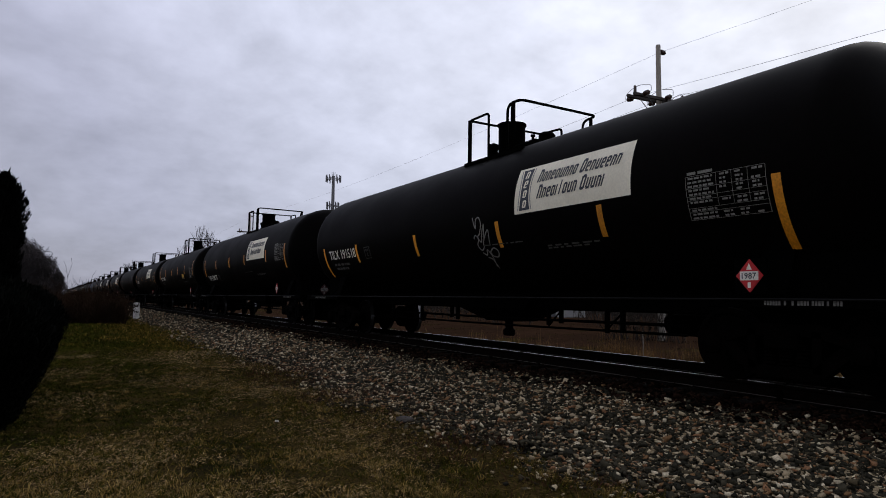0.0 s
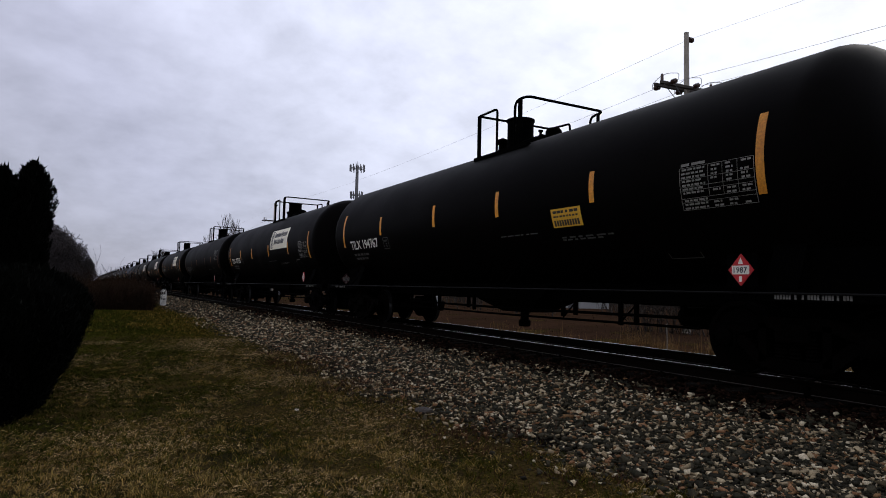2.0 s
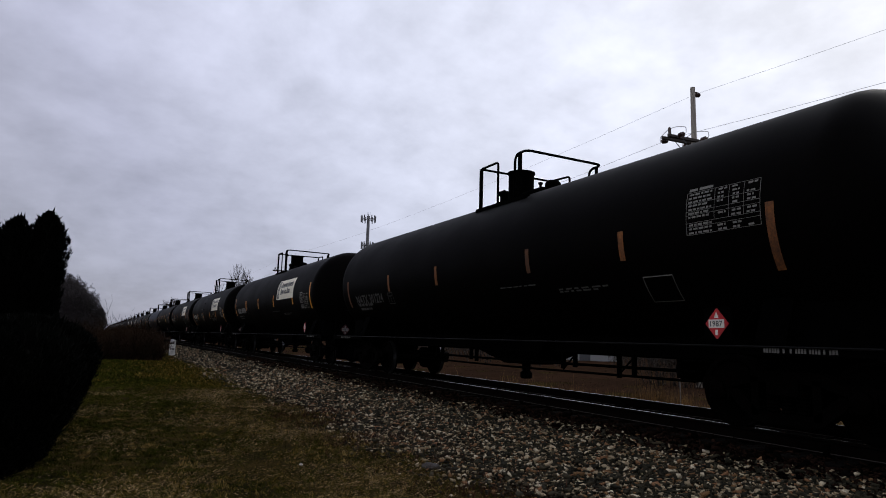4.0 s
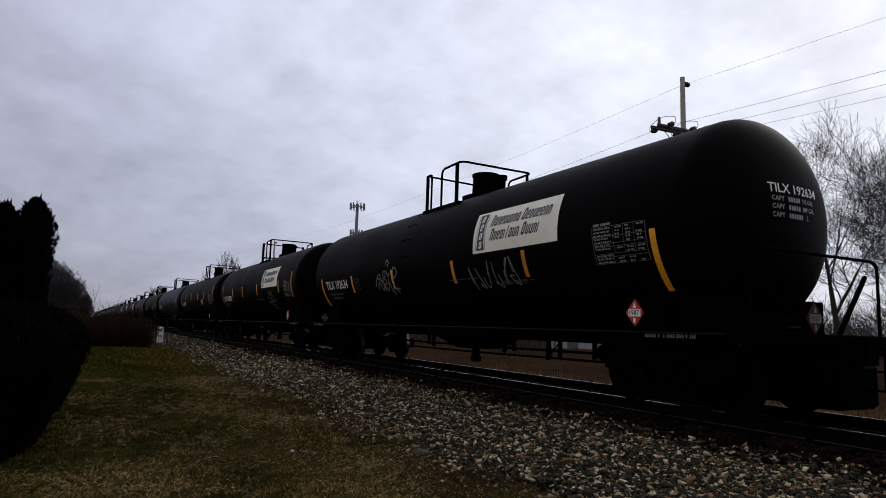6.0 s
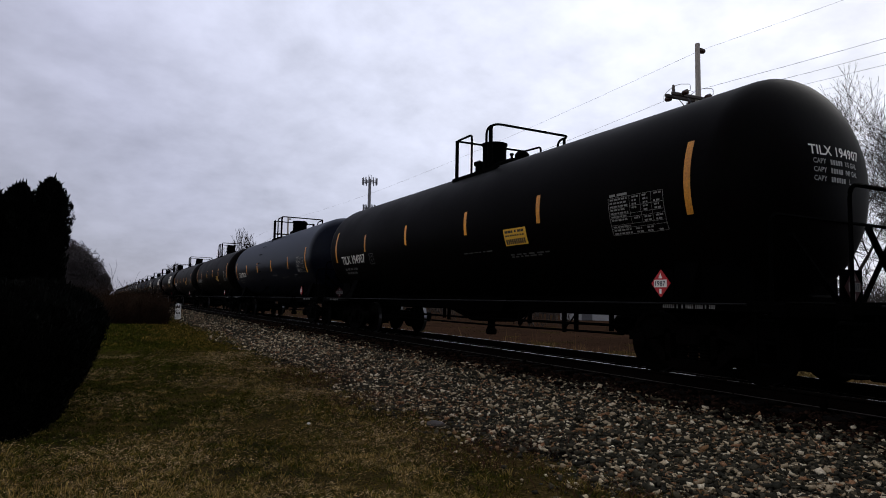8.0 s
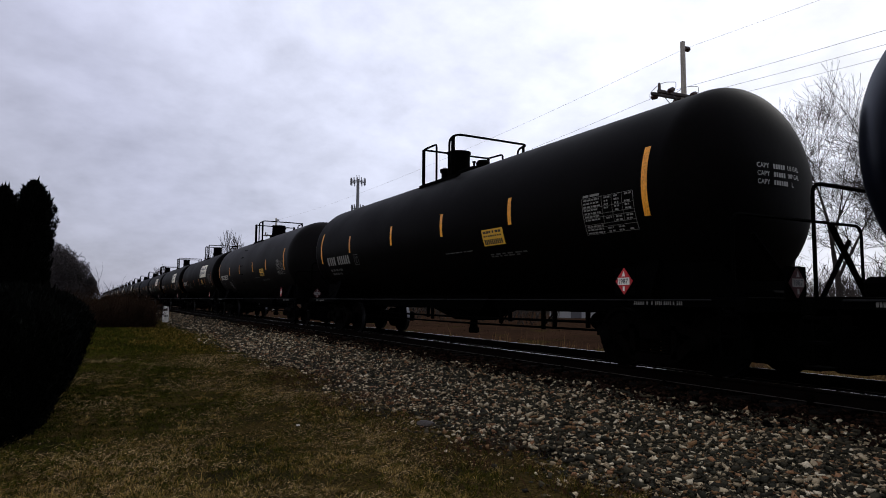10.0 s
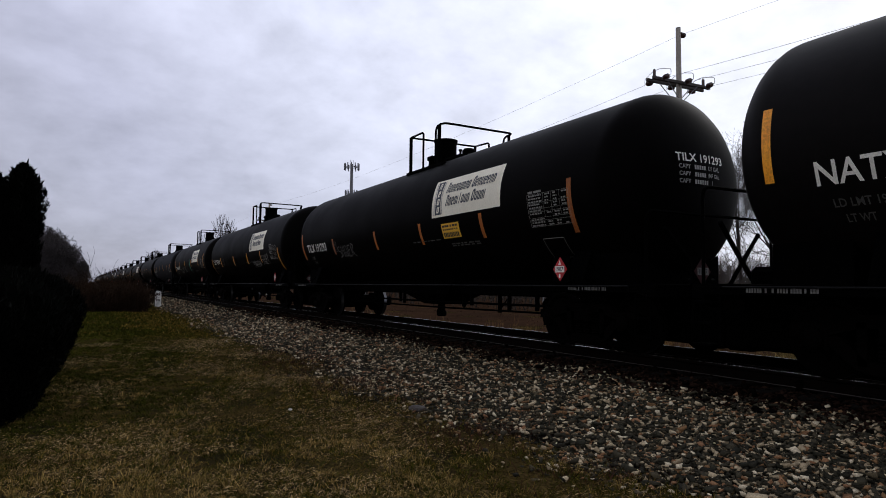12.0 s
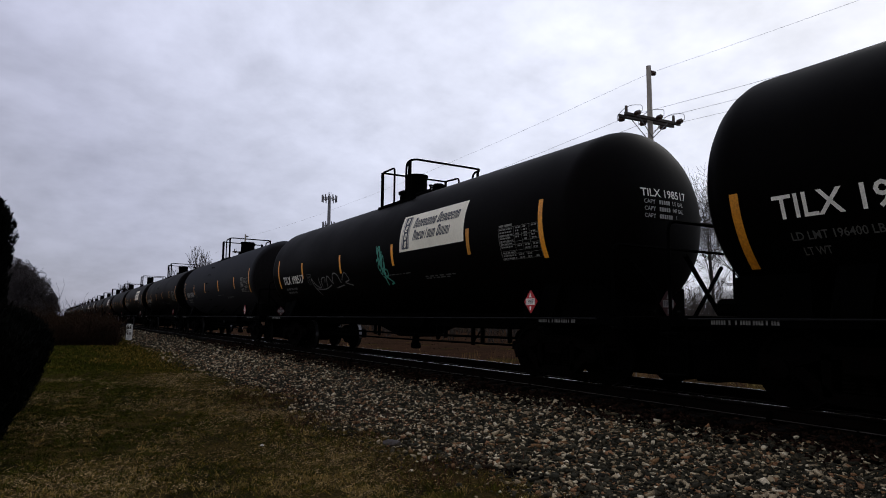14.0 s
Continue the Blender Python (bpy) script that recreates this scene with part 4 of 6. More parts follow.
def fittings(car, kind, post):
    """Valves and covers on the tank's top, one by one."""
    if kind == "A":
        pieces = (("pressure_plate", lambda: Geo().box((-0.25, -1.55, 4.06), (0.25, -0.75, 4.28), 0.05)),
                  ("valve_cover", lambda: Geo().lathe([(0.17, 4.05), (0.17, 4.34), (0.12, 4.40), (0.0, 4.41)], "z", (0, -1.62, 0), 16)),
                  ("relief_valve", lambda: Geo().lathe([(0.13, 4.1), (0.13, 4.22), (0.10, 4.24), (0.10, 4.36), (0.14, 4.38), (0.14, 4.46), (0.09, 4.48), (0.0, 4.52)], "z", (-0.12, 0.06, 0), 14)),
                  ("vent_valve", lambda: Geo().lathe([(0.03, 4.2), (0.03, 4.45), (0.05, 4.46), (0.05, 4.5), (0.0, 4.5)], "z", (0.1, -1.05, 0), 8)))
    else:
        pieces = (("relief_valve", lambda: Geo().lathe([(0.11, 4.1), (0.11, 4.5), (0.15, 4.52), (0.15, 4.62), (0.0, 4.64)], "z", (0.1, -2.35, 0), 14)),
                  ("valve_cover", lambda: Geo().lathe([(0.2, 4.05), (0.2, 4.18), (0.0, 4.2)], "z", (0, -0.9, 0), 16)))
    for name, build in pieces:
        part(name, once((name, kind), lambda: build().mesh(name, IRON, True)), car, at=(0, post, 0))


def rung_mesh(a):
    """One grab iron on the barrel's side, a degrees above the middle."""
    return once(("rung", a), lambda: Geo().tube(bent([on_tank(0.08, radians(a), -0.01), on_tank(0.08, radians(a), 0.055), on_tank(0.56, radians(a), 0.055), on_tank(0.56, radians(a), -0.01)], 0.04, 2), 0.011, 6)
                .mesh("grab_iron", IRON, True))


def stripe_mesh(a0, a1, film=None):
    film = film or YELLOW
    return once(("stripe", a0, a1, film.name), lambda: patch(Geo(), -0.055, 0.055, a0, a1, 0.004, 8).mesh("reflective_stripe", film, True))


# plain glyph-like pieces: boxes in a unit cell (left, right, low, high)
GLYPHS = (((0, .40, 0, 1),),
          ((0, .36, 0, 1), (.64, 1, 0, .86), (.2, .8, .80, 1)),
          ((0, .36, .08, .92), (.64, 1, .08, .92), (.18, .82, 0, .2), (.18, .82, .80, 1)),
          ((0, .36, .08, .92), (.2, .88, 0, .2), (.2, .9, .42, .58), (.2, .85, .80, 1), (.64, 1, .46, .92)),
          ((0, .36, .12, 1), (.2, .8, 0, .2), (.64, 1, 0, 1)))


def letter_bars(g, y, low, height, words, slant, wide, seed):
    """A row of leaning plain shapes, one for each letter, that stand in for unlettered words; wide: the row's whole length."""
    r = random.Random(seed)
    cells, total = [], 0.0
    for count in words:
        for k in range(count):
            glyph = r.choice((1, 2, 3)) if k == 0 else r.choice((0, 1, 1, 2, 2, 3, 4))
            w = 1.15 if k == 0 else (0.8 if glyph == 0 else 1.0)
            cells.append((total, w, 1.0 if k == 0 else r.choice((0.74, 0.74, 0.76, 1.0 if glyph == 0 else 0.74)), GLYPHS[glyph]))
            total += w * 1.22
        total += 0.7
    unit, per = wide / (total - 0.9), height / TANK_R
    for at, w, h, glyph in cells:
        for x0, x1, z0, z1 in glyph:
            pts = []
            for a, b in ((x0, z0), (x1, z0), (x1, z1), (x0, z1)):
                pts.append(on_tank(y - unit * (at + w * a) - slant * b * h, radians(low) + per * b * h, 0.012))
            g.add(pts, [(0, 1, 2, 3)])


SIGN_Y0, SIGN_Y1, SIGN_A0, SIGN_A1 = -1.85, -4.52, -5.6, 26.2


def sign_parts(car, dy):
    board = part("sign_film", once("sign", lambda: patch(Geo(), SIGN_Y0, SIGN_Y1, SIGN_A0, SIGN_A1, 0.006, 12).mesh("sign_film", CREAM, True)), car, "cream company sign with dark blue marks", (0, dy, 0))

    def block():
        g = Geo()
        for i in range(10):                                        # waisted blue block
            a, b = i / 10, (i + 1) / 10
            def edge(s, side):
                w = 0.105 + 0.035 * (2 * s - 1) ** 2
                return -2.13 + side * w
            a0, a1 = radians(-3.6 + 28.0 * a), radians(-3.6 + 28.0 * b)
            g.add([on_tank(edge(a, 1), a0, 0.010), on_tank(edge(a, -1), a0, 0.010), on_tank(edge(b, -1), a1, 0.010), on_tank(edge(b, 1), a1, 0.010)], [(0, 1, 2, 3)])
        return g.mesh("logo_block", NAVY, True)

    def band(off):
        g = Geo()
        edge = []
        for i in range(11):
            s = i / 10
            mid = -2.13 + off + math.copysign(0.035 * (2 * s - 1) ** 2, off)
            a = radians(-3.6 + 28.0 * s)
            edge += [on_tank(mid + 0.01, a, 0.010), on_tank(mid - 0.01, a, 0.010)]
        return g.add(edge, [(2 * i, 2 * i + 1, 2 * i + 3, 2 * i + 2) for i in range(10)]).mesh("logo_band", SLATE, True)

    def marks():
        g = Geo()
        for k in range(4):
            letter_bars(g, -2.07, -2.2 + 6.7 * k, 0.135, (1,), 0.03, 0.10, 40 + k)
        return g.mesh("logo_mark", CREAM)

    def words():
        g = Geo()
        letter_bars(g, -2.42, 13.2, 0.235, (9, 8), 0.07, 1.86, 3)
        letter_bars(g, -2.45, 2.4, 0.235, (9, 5), 0.07, 1.56, 4)
        return g.mesh("sign_lettering", NAVY)
    part("logo_block", once("block", block), board)
    for off in (0.145, -0.145):
        part("logo_band", once(("band", off), lambda: band(off)), board)
    part("logo_mark", once("marks", marks), board)
    tagged(part("sign_lettering", once("words", words), board), kind="stuff")


def data_panel_mesh(up):
    def build():
        g = Geo()
        y0, y1, a0, a1 = -5.9, -6.98, -23.5 + up, -2.0 + up
        rows = 11
        step = (a1 - a0) / rows
        for k in range(rows + 1):
            if k in (0, 2, 3, 5, 6, 8, rows):
                patch(g, y0, y1, a0 + step * k, a0 + step * k + 0.17, 0.005, 1)
        for y in (y0, y1):
            patch(g, y, y - 0.007, a0, a1, 0.005, 5)
        for y in (-6.34, -6.55, -6.76):
            patch(g, y, y - 0.005, a0 + 3 * step, a1, 0.005, 5)
        r = random.Random(9)
        for k in range(rows):
            a = a0 + step * k + 0.5
            for col, (ya, yb) in enumerate(((-5.93, -6.31), (-6.38, -6.52), (-6.59, -6.73), (-6.80, -6.95))):
                if k in (2, 5) and col or r.random() < 0.12:
                    continue
                y, end = ya - r.uniform(0, 0.02), yb + r.uniform(0.0, 0.05)
                while y - 0.02 > end:                               # short dashes, one for each worn word
                    w = min(r.uniform(0.03, 0.09), y - end)
                    patch(g, y, y - w, a, a + 0.95, 0.005, 1)
                    y -= w + 0.018
        for ya, yb in ((-5.93, -6.06), (-6.09, -6.30)):
            patch(g, ya, yb, a1 + 0.8, a1 + 2.2, 0.005, 1)
        return g.mesh("data_panel", PANELINK)
    return once(("panel", up), build)


def small_print_mesh(skip=0):
    def build():
        g = Geo()
        r = random.Random(5)
        for row, (y, a, h) in enumerate(((6.55, -28.5, 0.07), (6.5, -33.5, 0.07), (-1.25, -24.5, 0.022), (-3.0, -29.5, 0.028), (-3.0, -31.2, 0.028))):
            if row < skip:
                continue
            for k in range(5 if row < 2 else 6):
                w = r.uniform(0.07, 0.22)
                patch(g, y, y - w, a, a + math.degrees(h / TANK_R), 0.005, 1)
                y -= w + r.uniform(0.03, 0.08)
        return g.mesh("small_print", GREYLET)
    return once(("small_print", skip), build)


def plate_box_mesh(up=0.0):
    def build():
        g = Geo()
        y0, y1, a0, a1 = 4.22, 3.90, -23.5 + up, -12.0 + up
        for a in (a0, a1):
            patch(g, y0, y1, a - 0.3, a + 0.3, 0.005, 1)
        for y in (y0, y1):
            patch(g, y + 0.008, y - 0.008, a0, a1, 0.005, 4)
        for text, y, w, low, h in (("PLATE", 4.17, 0.22, -16.2 + up, 0.055), ("C", 4.10, 0.09, -21.5 + up, 0.10)):
            v, f, size = lettering(text)
            g.add([on_tank(y - p[0] / size[0] * w, radians(low) + p[1] / size[1] * h / TANK_R, 0.005) for p in v], f)
        return g.mesh("plate_box", GREYLET)
    return once(("plate", up), build)


def notice_parts(car, y, a):
    film = part("notice_film", once(("notice", y, a), lambda: patch(Geo(), y, y - 0.74, a - 12.3, a, 0.005, 5).mesh("notice_film", AMBER, True)), car, "amber notice with brown printed lines")

    def build():
        g = Geo()
        r = random.Random(2)
        for low, h, n in ((a - 3.0, 0.045, 6), (a - 5.6, 0.03, 8), (a - 11.3, 0.10, 10)):
            yy = y - 0.05
            for k in range(n):
                w = (0.64 / n) * (0.75 if h > 0.08 else r.uniform(0.5, 0.95))
                patch(g, yy, yy - w, low, low + math.degrees(h / TANK_R), 0.008, 1)
                yy -= 0.64 / n
        return g.mesh("notice_print", ARM)
    part("notice_print", once(("noticeprint", y, a), build), film)


def placard_parts(car, where, turn):
    """A diamond placard in its holder; turn 0: on the side, 1: on the end."""
    def put(points, lift):
        return [(-lift, -a, b) if not turn else (a, -lift, b) for a, b in points]
    d = 0.192
    holder = part("placard", once(("placard", turn), lambda: Geo().add(put([(-0.168, 0), (0, -d), (0.168, 0), (0, d)], 0.03), [(0, 1, 2, 3)]).add(put([(-0.168, 0), (0, -d), (0.168, 0), (0, d)], 0.015), [(3, 2, 1, 0)])
                                      .mesh("placard", SHADEDRED if turn else RED)), car, "red diamond hazard placard, coloured dark as in shade" if turn else "red diamond hazard placard with white band", where)
    back = Geo().loft([put([(-0.2, -0.2), (0.2, -0.2), (0.2, 0.2), (-0.2, 0.2)], 0.012), put([(-0.2, -0.2), (0.2, -0.2), (0.2, 0.2), (-0.2, 0.2)], -0.02)])
    part("placard_holder", once(("holder", turn), lambda: back.mesh("placard_holder", IRON)), holder)
    band = Geo().add(put([(-0.115, -0.052), (0.115, -0.052), (0.115, 0.052), (-0.115, 0.052)], 0.034), [(0, 1, 2, 3)])
    band.add(put([(-0.036, 0.07), (0.036, 0.07), (0.0, 0.15)], 0.034), [(0, 1, 2)]).add(put([(-0.02, -0.14), (0.02, -0.14), (0.02, -0.075), (-0.02, -0.075)], 0.034), [(0, 1, 2, 3)])
    part("placard_band", once(("band", turn), lambda: band.mesh("placard_band", SHADEDWHITE if turn else WHITE)), holder)

    def digits():
        g = Geo()
        for text, w, h, x0, z0 in (("1987", 0.18, 0.072, -0.090, -0.036),):
            v, f, size = lettering(text)
            g.add(put([(x0 + p[0] / size[0] * w, z0 + p[1] / size[1] * h) for p in v], 0.038), f)
        return g.mesh("placard_number", NAVY)
    part("placard_number", once(("digits", turn), digits), holder)


def capacity_mesh(x, z, unit, k):
    """One stencilled line: a word, a worn figure as bars, and its unit."""
    g = text_on_head("CAPY", x, 0.22, z, 0.068)
    w = 0.036
    for j in range(5 if k < 2 else 6):
        u = x + 0.30 + j * 0.050
        pts = []
        for a, b in ((u, z), (u + w, z), (u + w, z + 0.064), (u, z + 0.064)):
            rr = math.hypot(a, b - TANK_Z) / TANK_R
            pts.append((a, -BARREL - HEAD * math.sqrt(1 - rr * rr) - 0.008, b))
        g.add(pts, [(0, 1, 2, 3)])
    tail = text_on_head(unit, x + 0.60 + (0.08 if k == 2 else 0), 0.04 if k == 2 else 0.27, z, 0.068)
    g.add(tail.v, tail.f)
    return g.mesh("capacity_line", FIGURES)


def sill_print_mesh():
    def build():
        g = Geo()
        y = -7.0
        for w in (0.20, 0.05, 0.03, 0.12, 0.12, 0.03, 0.10):
            for k in range(max(1, round(w / 0.034))):
                u = y - 0.034 * k
                g.add([(-1.416, u, 0.955), (-1.416, u - 0.025, 0.955), (-1.416, u - 0.025, 1.013), (-1.416, u, 1.013)], [(0, 1, 2, 3)])
            y -= w + 0.035
        return g.mesh("sill_print", DIMTAG)
    return once("sill_print", build)


# sprayed shapes: strokes in a unit square
STACK_TAG = (((.05, 1), (.15, .8), (.2, .95), (.35, .98), (.42, .85), (.3, .7), (.2, .65), (.3, .55), (.45, .75), (.55, .85), (.45, .6)),
    ((0, .62), (.1, .68), (.2, .6), (.1, .5), (.2, .4), (.35, .45), (.4, .55), (.7, .75), (.65, .5)), ((.2, .35), (.35, .3), (.45, .4), (.55, .25), (.5, .05)),
    ((.55, .35), (.75, .42), (.9, .35), (.8, .25), (.6, .27), (.55, .35)), ((.35, .25), (.5, .2), (.55, 0)))
ARCS_TAG = (((.02, .6), (.03, .85), (.12, 1)), ((.15, .85), (.25, .95), (.42, .95)), ((.1, .72), (.25, .85), (.45, .85), (.58, .75)), ((.25, .65), (.38, .73), (.52, .68)),
    ((.3, .6), (.4, .65), (.47, .57), (.35, .55), (.3, .6)), ((.02, .62), (.08, .55), (.1, .48)), ((.14, .58), (.18, .45), (.27, .47), (.27, .55)), ((.1, .4), (.18, .28), (.25, .2)),
    ((.25, .38), (.35, .45), (.45, .3), (.4, .25), (.28, .28)), ((.42, .47), (.55, .4), (.63, .15)), ((.55, 1), (.65, .75), (.8, .57), (.6, .6)), ((.62, .55), (.75, .3), (.8, .1), (.6, .02)))
SPIKES_TAG = (((0, .28), (.12, .5), (.25, .62), (.33, .3)), ((.12, .53), (.35, .42)), ((.38, .35), (.42, .65), (.5, .68), (.5, .55), (.42, .5), (.52, .42), (.48, .33), (.38, .35)),
    ((.55, .7), (.62, .55), (.68, .65)), ((.62, .55), (.58, .33)), ((.1, .2), (.2, .4), (.3, .15), (.38, .3)), ((.4, .12), (.4, .3), (.48, .12)), ((.5, .12), (.62, .35), (.66, .05)),
    ((.75, .4), (.95, .55), (.97, .68), (.85, .75), (.82, .5)), ((.72, 0), (.76, .3), (.9, .03)), ((.55, .85), (.6, .98), (.68, .9), (.62, .8)), ((.82, .2), (.97, .15)))
ROW_TAG = (((0, .9), (.05, .5), (.12, .1)), ((0, .95), (.1, .6), (.2, .5), (.2, .95)), ((.25, .5), (.28, .85), (.38, .9), (.35, .7)), ((.38, .5), (.45, .95), (.55, .6)),
    ((.55, .6), (.6, 1), (.7, .95), (.75, .6)), ((.6, .4), (.8, .5)), ((.78, .7), (.88, 1), (.95, .7), (.85, .6), (1, .45)), ((.05, .45), (.3, .4), (.5, .55)))
TRAIL_TAG = (((.2, 1), (0, .8), (.1, .6), (.4, .8), (.3, .5), (.1, .55), (.5, .4), (.6, .6), (.4, .3), (.7, .15), (1, .05), (.7, .0)), ((.15, .95), (.3, .7), (.25, .45), (.55, .3)))
BLOCKS_TAG = (((0, .1), (.03, .75), (.10, .55), (.16, .8), (.19, .15)), ((.10, .5), (.11, .15)), ((.22, .2), (.27, .75), (.33, .2)), ((.23, .42), (.34, .42)), ((.36, .2), (.37, .75), (.46, .62), (.38, .48), (.48, .18)),
              ((.50, .3), (.51, .8)), ((.50, .5), (.60, .85)), ((.51, .48), (.61, .2)), ((.64, .2), (.66, .8)), ((.70, .75), (.66, .45), (.76, .5), (.72, .2)), ((.80, .2), (.81, .8), (.88, .3), (.93, .85)), ((.96, .25), (.99, .6), (.95, .9)))
HOOPS_TAG = (((.12, .85), (.02, .75), (.03, .55), (.13, .5), (.14, .25), (.02, .15)), ((.20, .2), (.22, .9)), ((.21, .55), (.32, .55)), ((.32, .15), (.34, .85)), ((.40, .3), (.42, .75), (.50, .85), (.55, .6), (.52, .25), (.43, .2), (.40, .3)),
             ((.46, .5), (.60, .15)), ((.63, .85), (.64, .2), (.75, .25)), ((.64, .55), (.73, .6)), ((.64, .85), (.77, .85)), ((.82, .2), (.84, .9), (.97, .75), (.85, .55), (.99, .15)))
TAGS = {"blocks": BLOCKS_TAG, "hoops": HOOPS_TAG, "stack": STACK_TAG, "arcs": ARCS_TAG, "spikes": SPIKES_TAG, "row": ROW_TAG, "trail": TRAIL_TAG}


def scribble(seed, strokes):
    """Loose sprayed loops in a unit square."""
    r = random.Random(seed)
    out = []
    for k in range(strokes):
        u = (k + r.uniform(0.0, 0.6)) / strokes
        out.append([(u - r.uniform(-0.3, 0.3) / strokes * 1.6, r.uniform(0, 1)) for _ in range(5)])
    return out


def tag_meshes(strokes, y, a, wide, high, thick, material):
    """Sprayed strokes on the barrel, one mesh each, read from the car's far end to its near one."""
    out = []
    for k, stroke in enumerate(strokes):
        g = Geo()
        p = [Vector((y - u * wide, v * high)) for u, v in stroke]
        path = []
        for i in range(len(p) - 1):
            a0, a1, a2, a3 = p[max(i - 1, 0)], p[i], p[i + 1], p[min(i + 2, len(p) - 1)]
            for j in range(6):
                s = j / 6
                path.append(0.5 * (2 * a1 + (a2 - a0) * s + (2 * a0 - 5 * a1 + 4 * a2 - a3) * s * s + (3 * a1 - a0 - 3 * a2 + a3) * s ** 3))
        path.append(p[-1])
        edge = []
        for i, c in enumerate(path):
            d = path[min(i + 1, len(path) - 1)] - path[max(i - 1, 0)]
            n = Vector((-d.y, d.x)).normalized() * thick
            edge += [on_tank(q.x, radians(a) + q.y / TANK_R, 0.009 + 0.0006 * k) for q in (c + n, c - n)]
        out.append(g.add(edge, [(2 * i, 2 * i + 1, 2 * i + 3, 2 * i + 2) for i in range(len(path) - 1)]).mesh("spray_tag", material))
    return out


def square_mesh(worn):
    """The stencilled square's top edge, or its three fainter ones."""
    g = Geo()
    patch(g, -5.22, -5.76, *((-42.1, -41.5) if worn else (-26.5, -25.9)), 0.005, 1)
    if worn:
        for y in (-5.22, -5.76):
            patch(g, y + 0.008, y - 0.008, -41.8, -26.2, 0.005, 4)
    return g.mesh("stencil_edge" if worn else "stencil_square", GREYLET if worn else PANELINK)


BARREL_PARTS = {"tank", "reflective_stripe", "data_panel", "small_print", "plate_box", "car_number", "end_number", "capacity_line", "load_limit", "sign_film",
                "notice_film", "spray_tag", "stencil_square", "grab_iron"}
TOP_PARTS = {"walk_platform", "step_plate", "platform_railing", "manway", "pressure_plate", "valve_cover", "relief_valve", "vent_valve"}


def tank_car(mark="", sign=False, notice=None, gear="A", post=0.45, skin=None, tags=(), stripes=None, mark_low=-21.0, tall=(-25, 12), short=(-16, 3), sign_y=0.0, panel=0.0, mark_y=6.6, mark_w=2.02, plac=-6.75, head_at=(-0.55, 1.02, 0.28), limit="", dome=0.0, faded=False, film=None, girth=1.0, square=None, span=(-8.25, 8.4), panel_y=0.0, ride=0.0, flag=0.0, label=""):
    skin = skin or TANK
    car = new("tank_car")
    whole = 2 * (BARREL + HEAD)
    tank = part("tank", tank_mesh(skin), car, at=(0, (span[0] + span[1]) / 2, 0))
    tank.scale = (1, (span[1] - span[0]) / whole, 1)
    tip = span[0] + whole / 2                                     # how far the near end is drawn in
    part("centre_sill", sill_mesh(), car)
    handrail = part("side_handrail", side_rail_mesh(), car)
    for s in (-1, 1):
        for y in (-6.5, -4.2, -1.4, 1.4, 4.2, 6.5):
            part("handrail_brace", rail_brace_mesh(), handrail, at=(s * 1.02, y, 0)).scale = (-s, 1, 1)
    part("brake_pipe", pipe_mesh(), car)
    part("air_reservoir", cylinder_mesh(), car)
    part("outlet_skid", skid_mesh(), car)
    sets = add_truck(car, TRUCK_FAR + ride) + add_truck(car, TRUCK_NEAR + ride)
    for s in (-1, 1):
        for k in (0, math.pi):
            part("bolster_saddle", saddle_mesh(), car, at=(0, ride + (TRUCK_FAR if s > 0 else TRUCK_NEAR), 0)).rotation_euler = (0, 0, k)
        for name, me in (("coupler", coupler_mesh()), ("head_saddle", head_saddle_mesh()), ("brake_hose", hose_mesh()), ("uncoupling_lever", lever_mesh()), ("draft_gear_pocket", pocket_mesh()), ("end_platform", end_sill_mesh()), ("end_railing", end_rail_mesh(2.30 if s > 0 else 2.09)), ("end_brace", brace_mesh())):
            ob = part(name, me, car, at=(0, s * 8.62, 0))
            ob.rotation_euler = (0, 0, 0 if s > 0 else math.pi)
    for name, me in (("brake_wheel", brake_wheel_mesh()), ("brake_case", brake_box_mesh()), ("valve_box", valve_box_mesh())):
        part(name, me, car, at=(0, 8.62, 0))
    part("walk_platform", platform_mesh(gear), car, at=(0, post, 0))
    part("step_plate", once("step", lambda: Geo().loft([[(x, y, z) for x, z in ((0.9, 3.82), (1.26, 3.96), (1.26, 4.0), (0.9, 4.0))] for y in (-1.3, -0.2)]).mesh("step_plate", IRON)), car, at=(0, post, 0))
    for end in ("far", "near"):
        part("platform_railing", railing_mesh(gear, end), car, "black tubular steel railing", (0, post, 0))
    part("manway", manway_mesh(gear), car, at=(0, post + dome, 0))
    fittings(car, gear, post + dome)
    if gear == "B":
        for a in range(50, -66, -16):
            part("grab_iron", rung_mesh(a), car, at=(0, post - 0.52, 0))
    for i, y in enumerate(stripes or (7.25, 4.40, 1.48, -1.62, -4.80, -7.25)):
        part("reflective_stripe", stripe_mesh(*(tall if i in (0, 5) else short), DIMYELLOW if faded else film), car, "faded brownish yellow stripe" if faded else "yellow reflective stripe", (0, y, 0))
    part("data_panel", data_panel_mesh(panel), car, "faded white stencilled table", (0, panel_y, 0))
    tagged(part("small_print", small_print_mesh(2 if limit else 0), car, "faded white stencilled lines"), kind="stuff")
    part("plate_box", plate_box_mesh(min(0.0, mark_low + 21.0)), car)
    for y in (0.12, 14.9):
        tagged(part("sill_print", sill_print_mesh(), car, "white stencilled line", (0, y, 0)), kind="stuff")
    placard_parts(car, (-1.45, plac, 1.29), 0)
    placard_parts(car, (-0.62, -8.78 + flag, 1.24), 1)
    if mark:
        tagged(part("car_number", text_on_tank(mark, mark_y, mark_w, mark_low, 0.27).mesh("car_number", GREYLET if faded else WHITE), car, "white stencilled number"), kind="stuff")
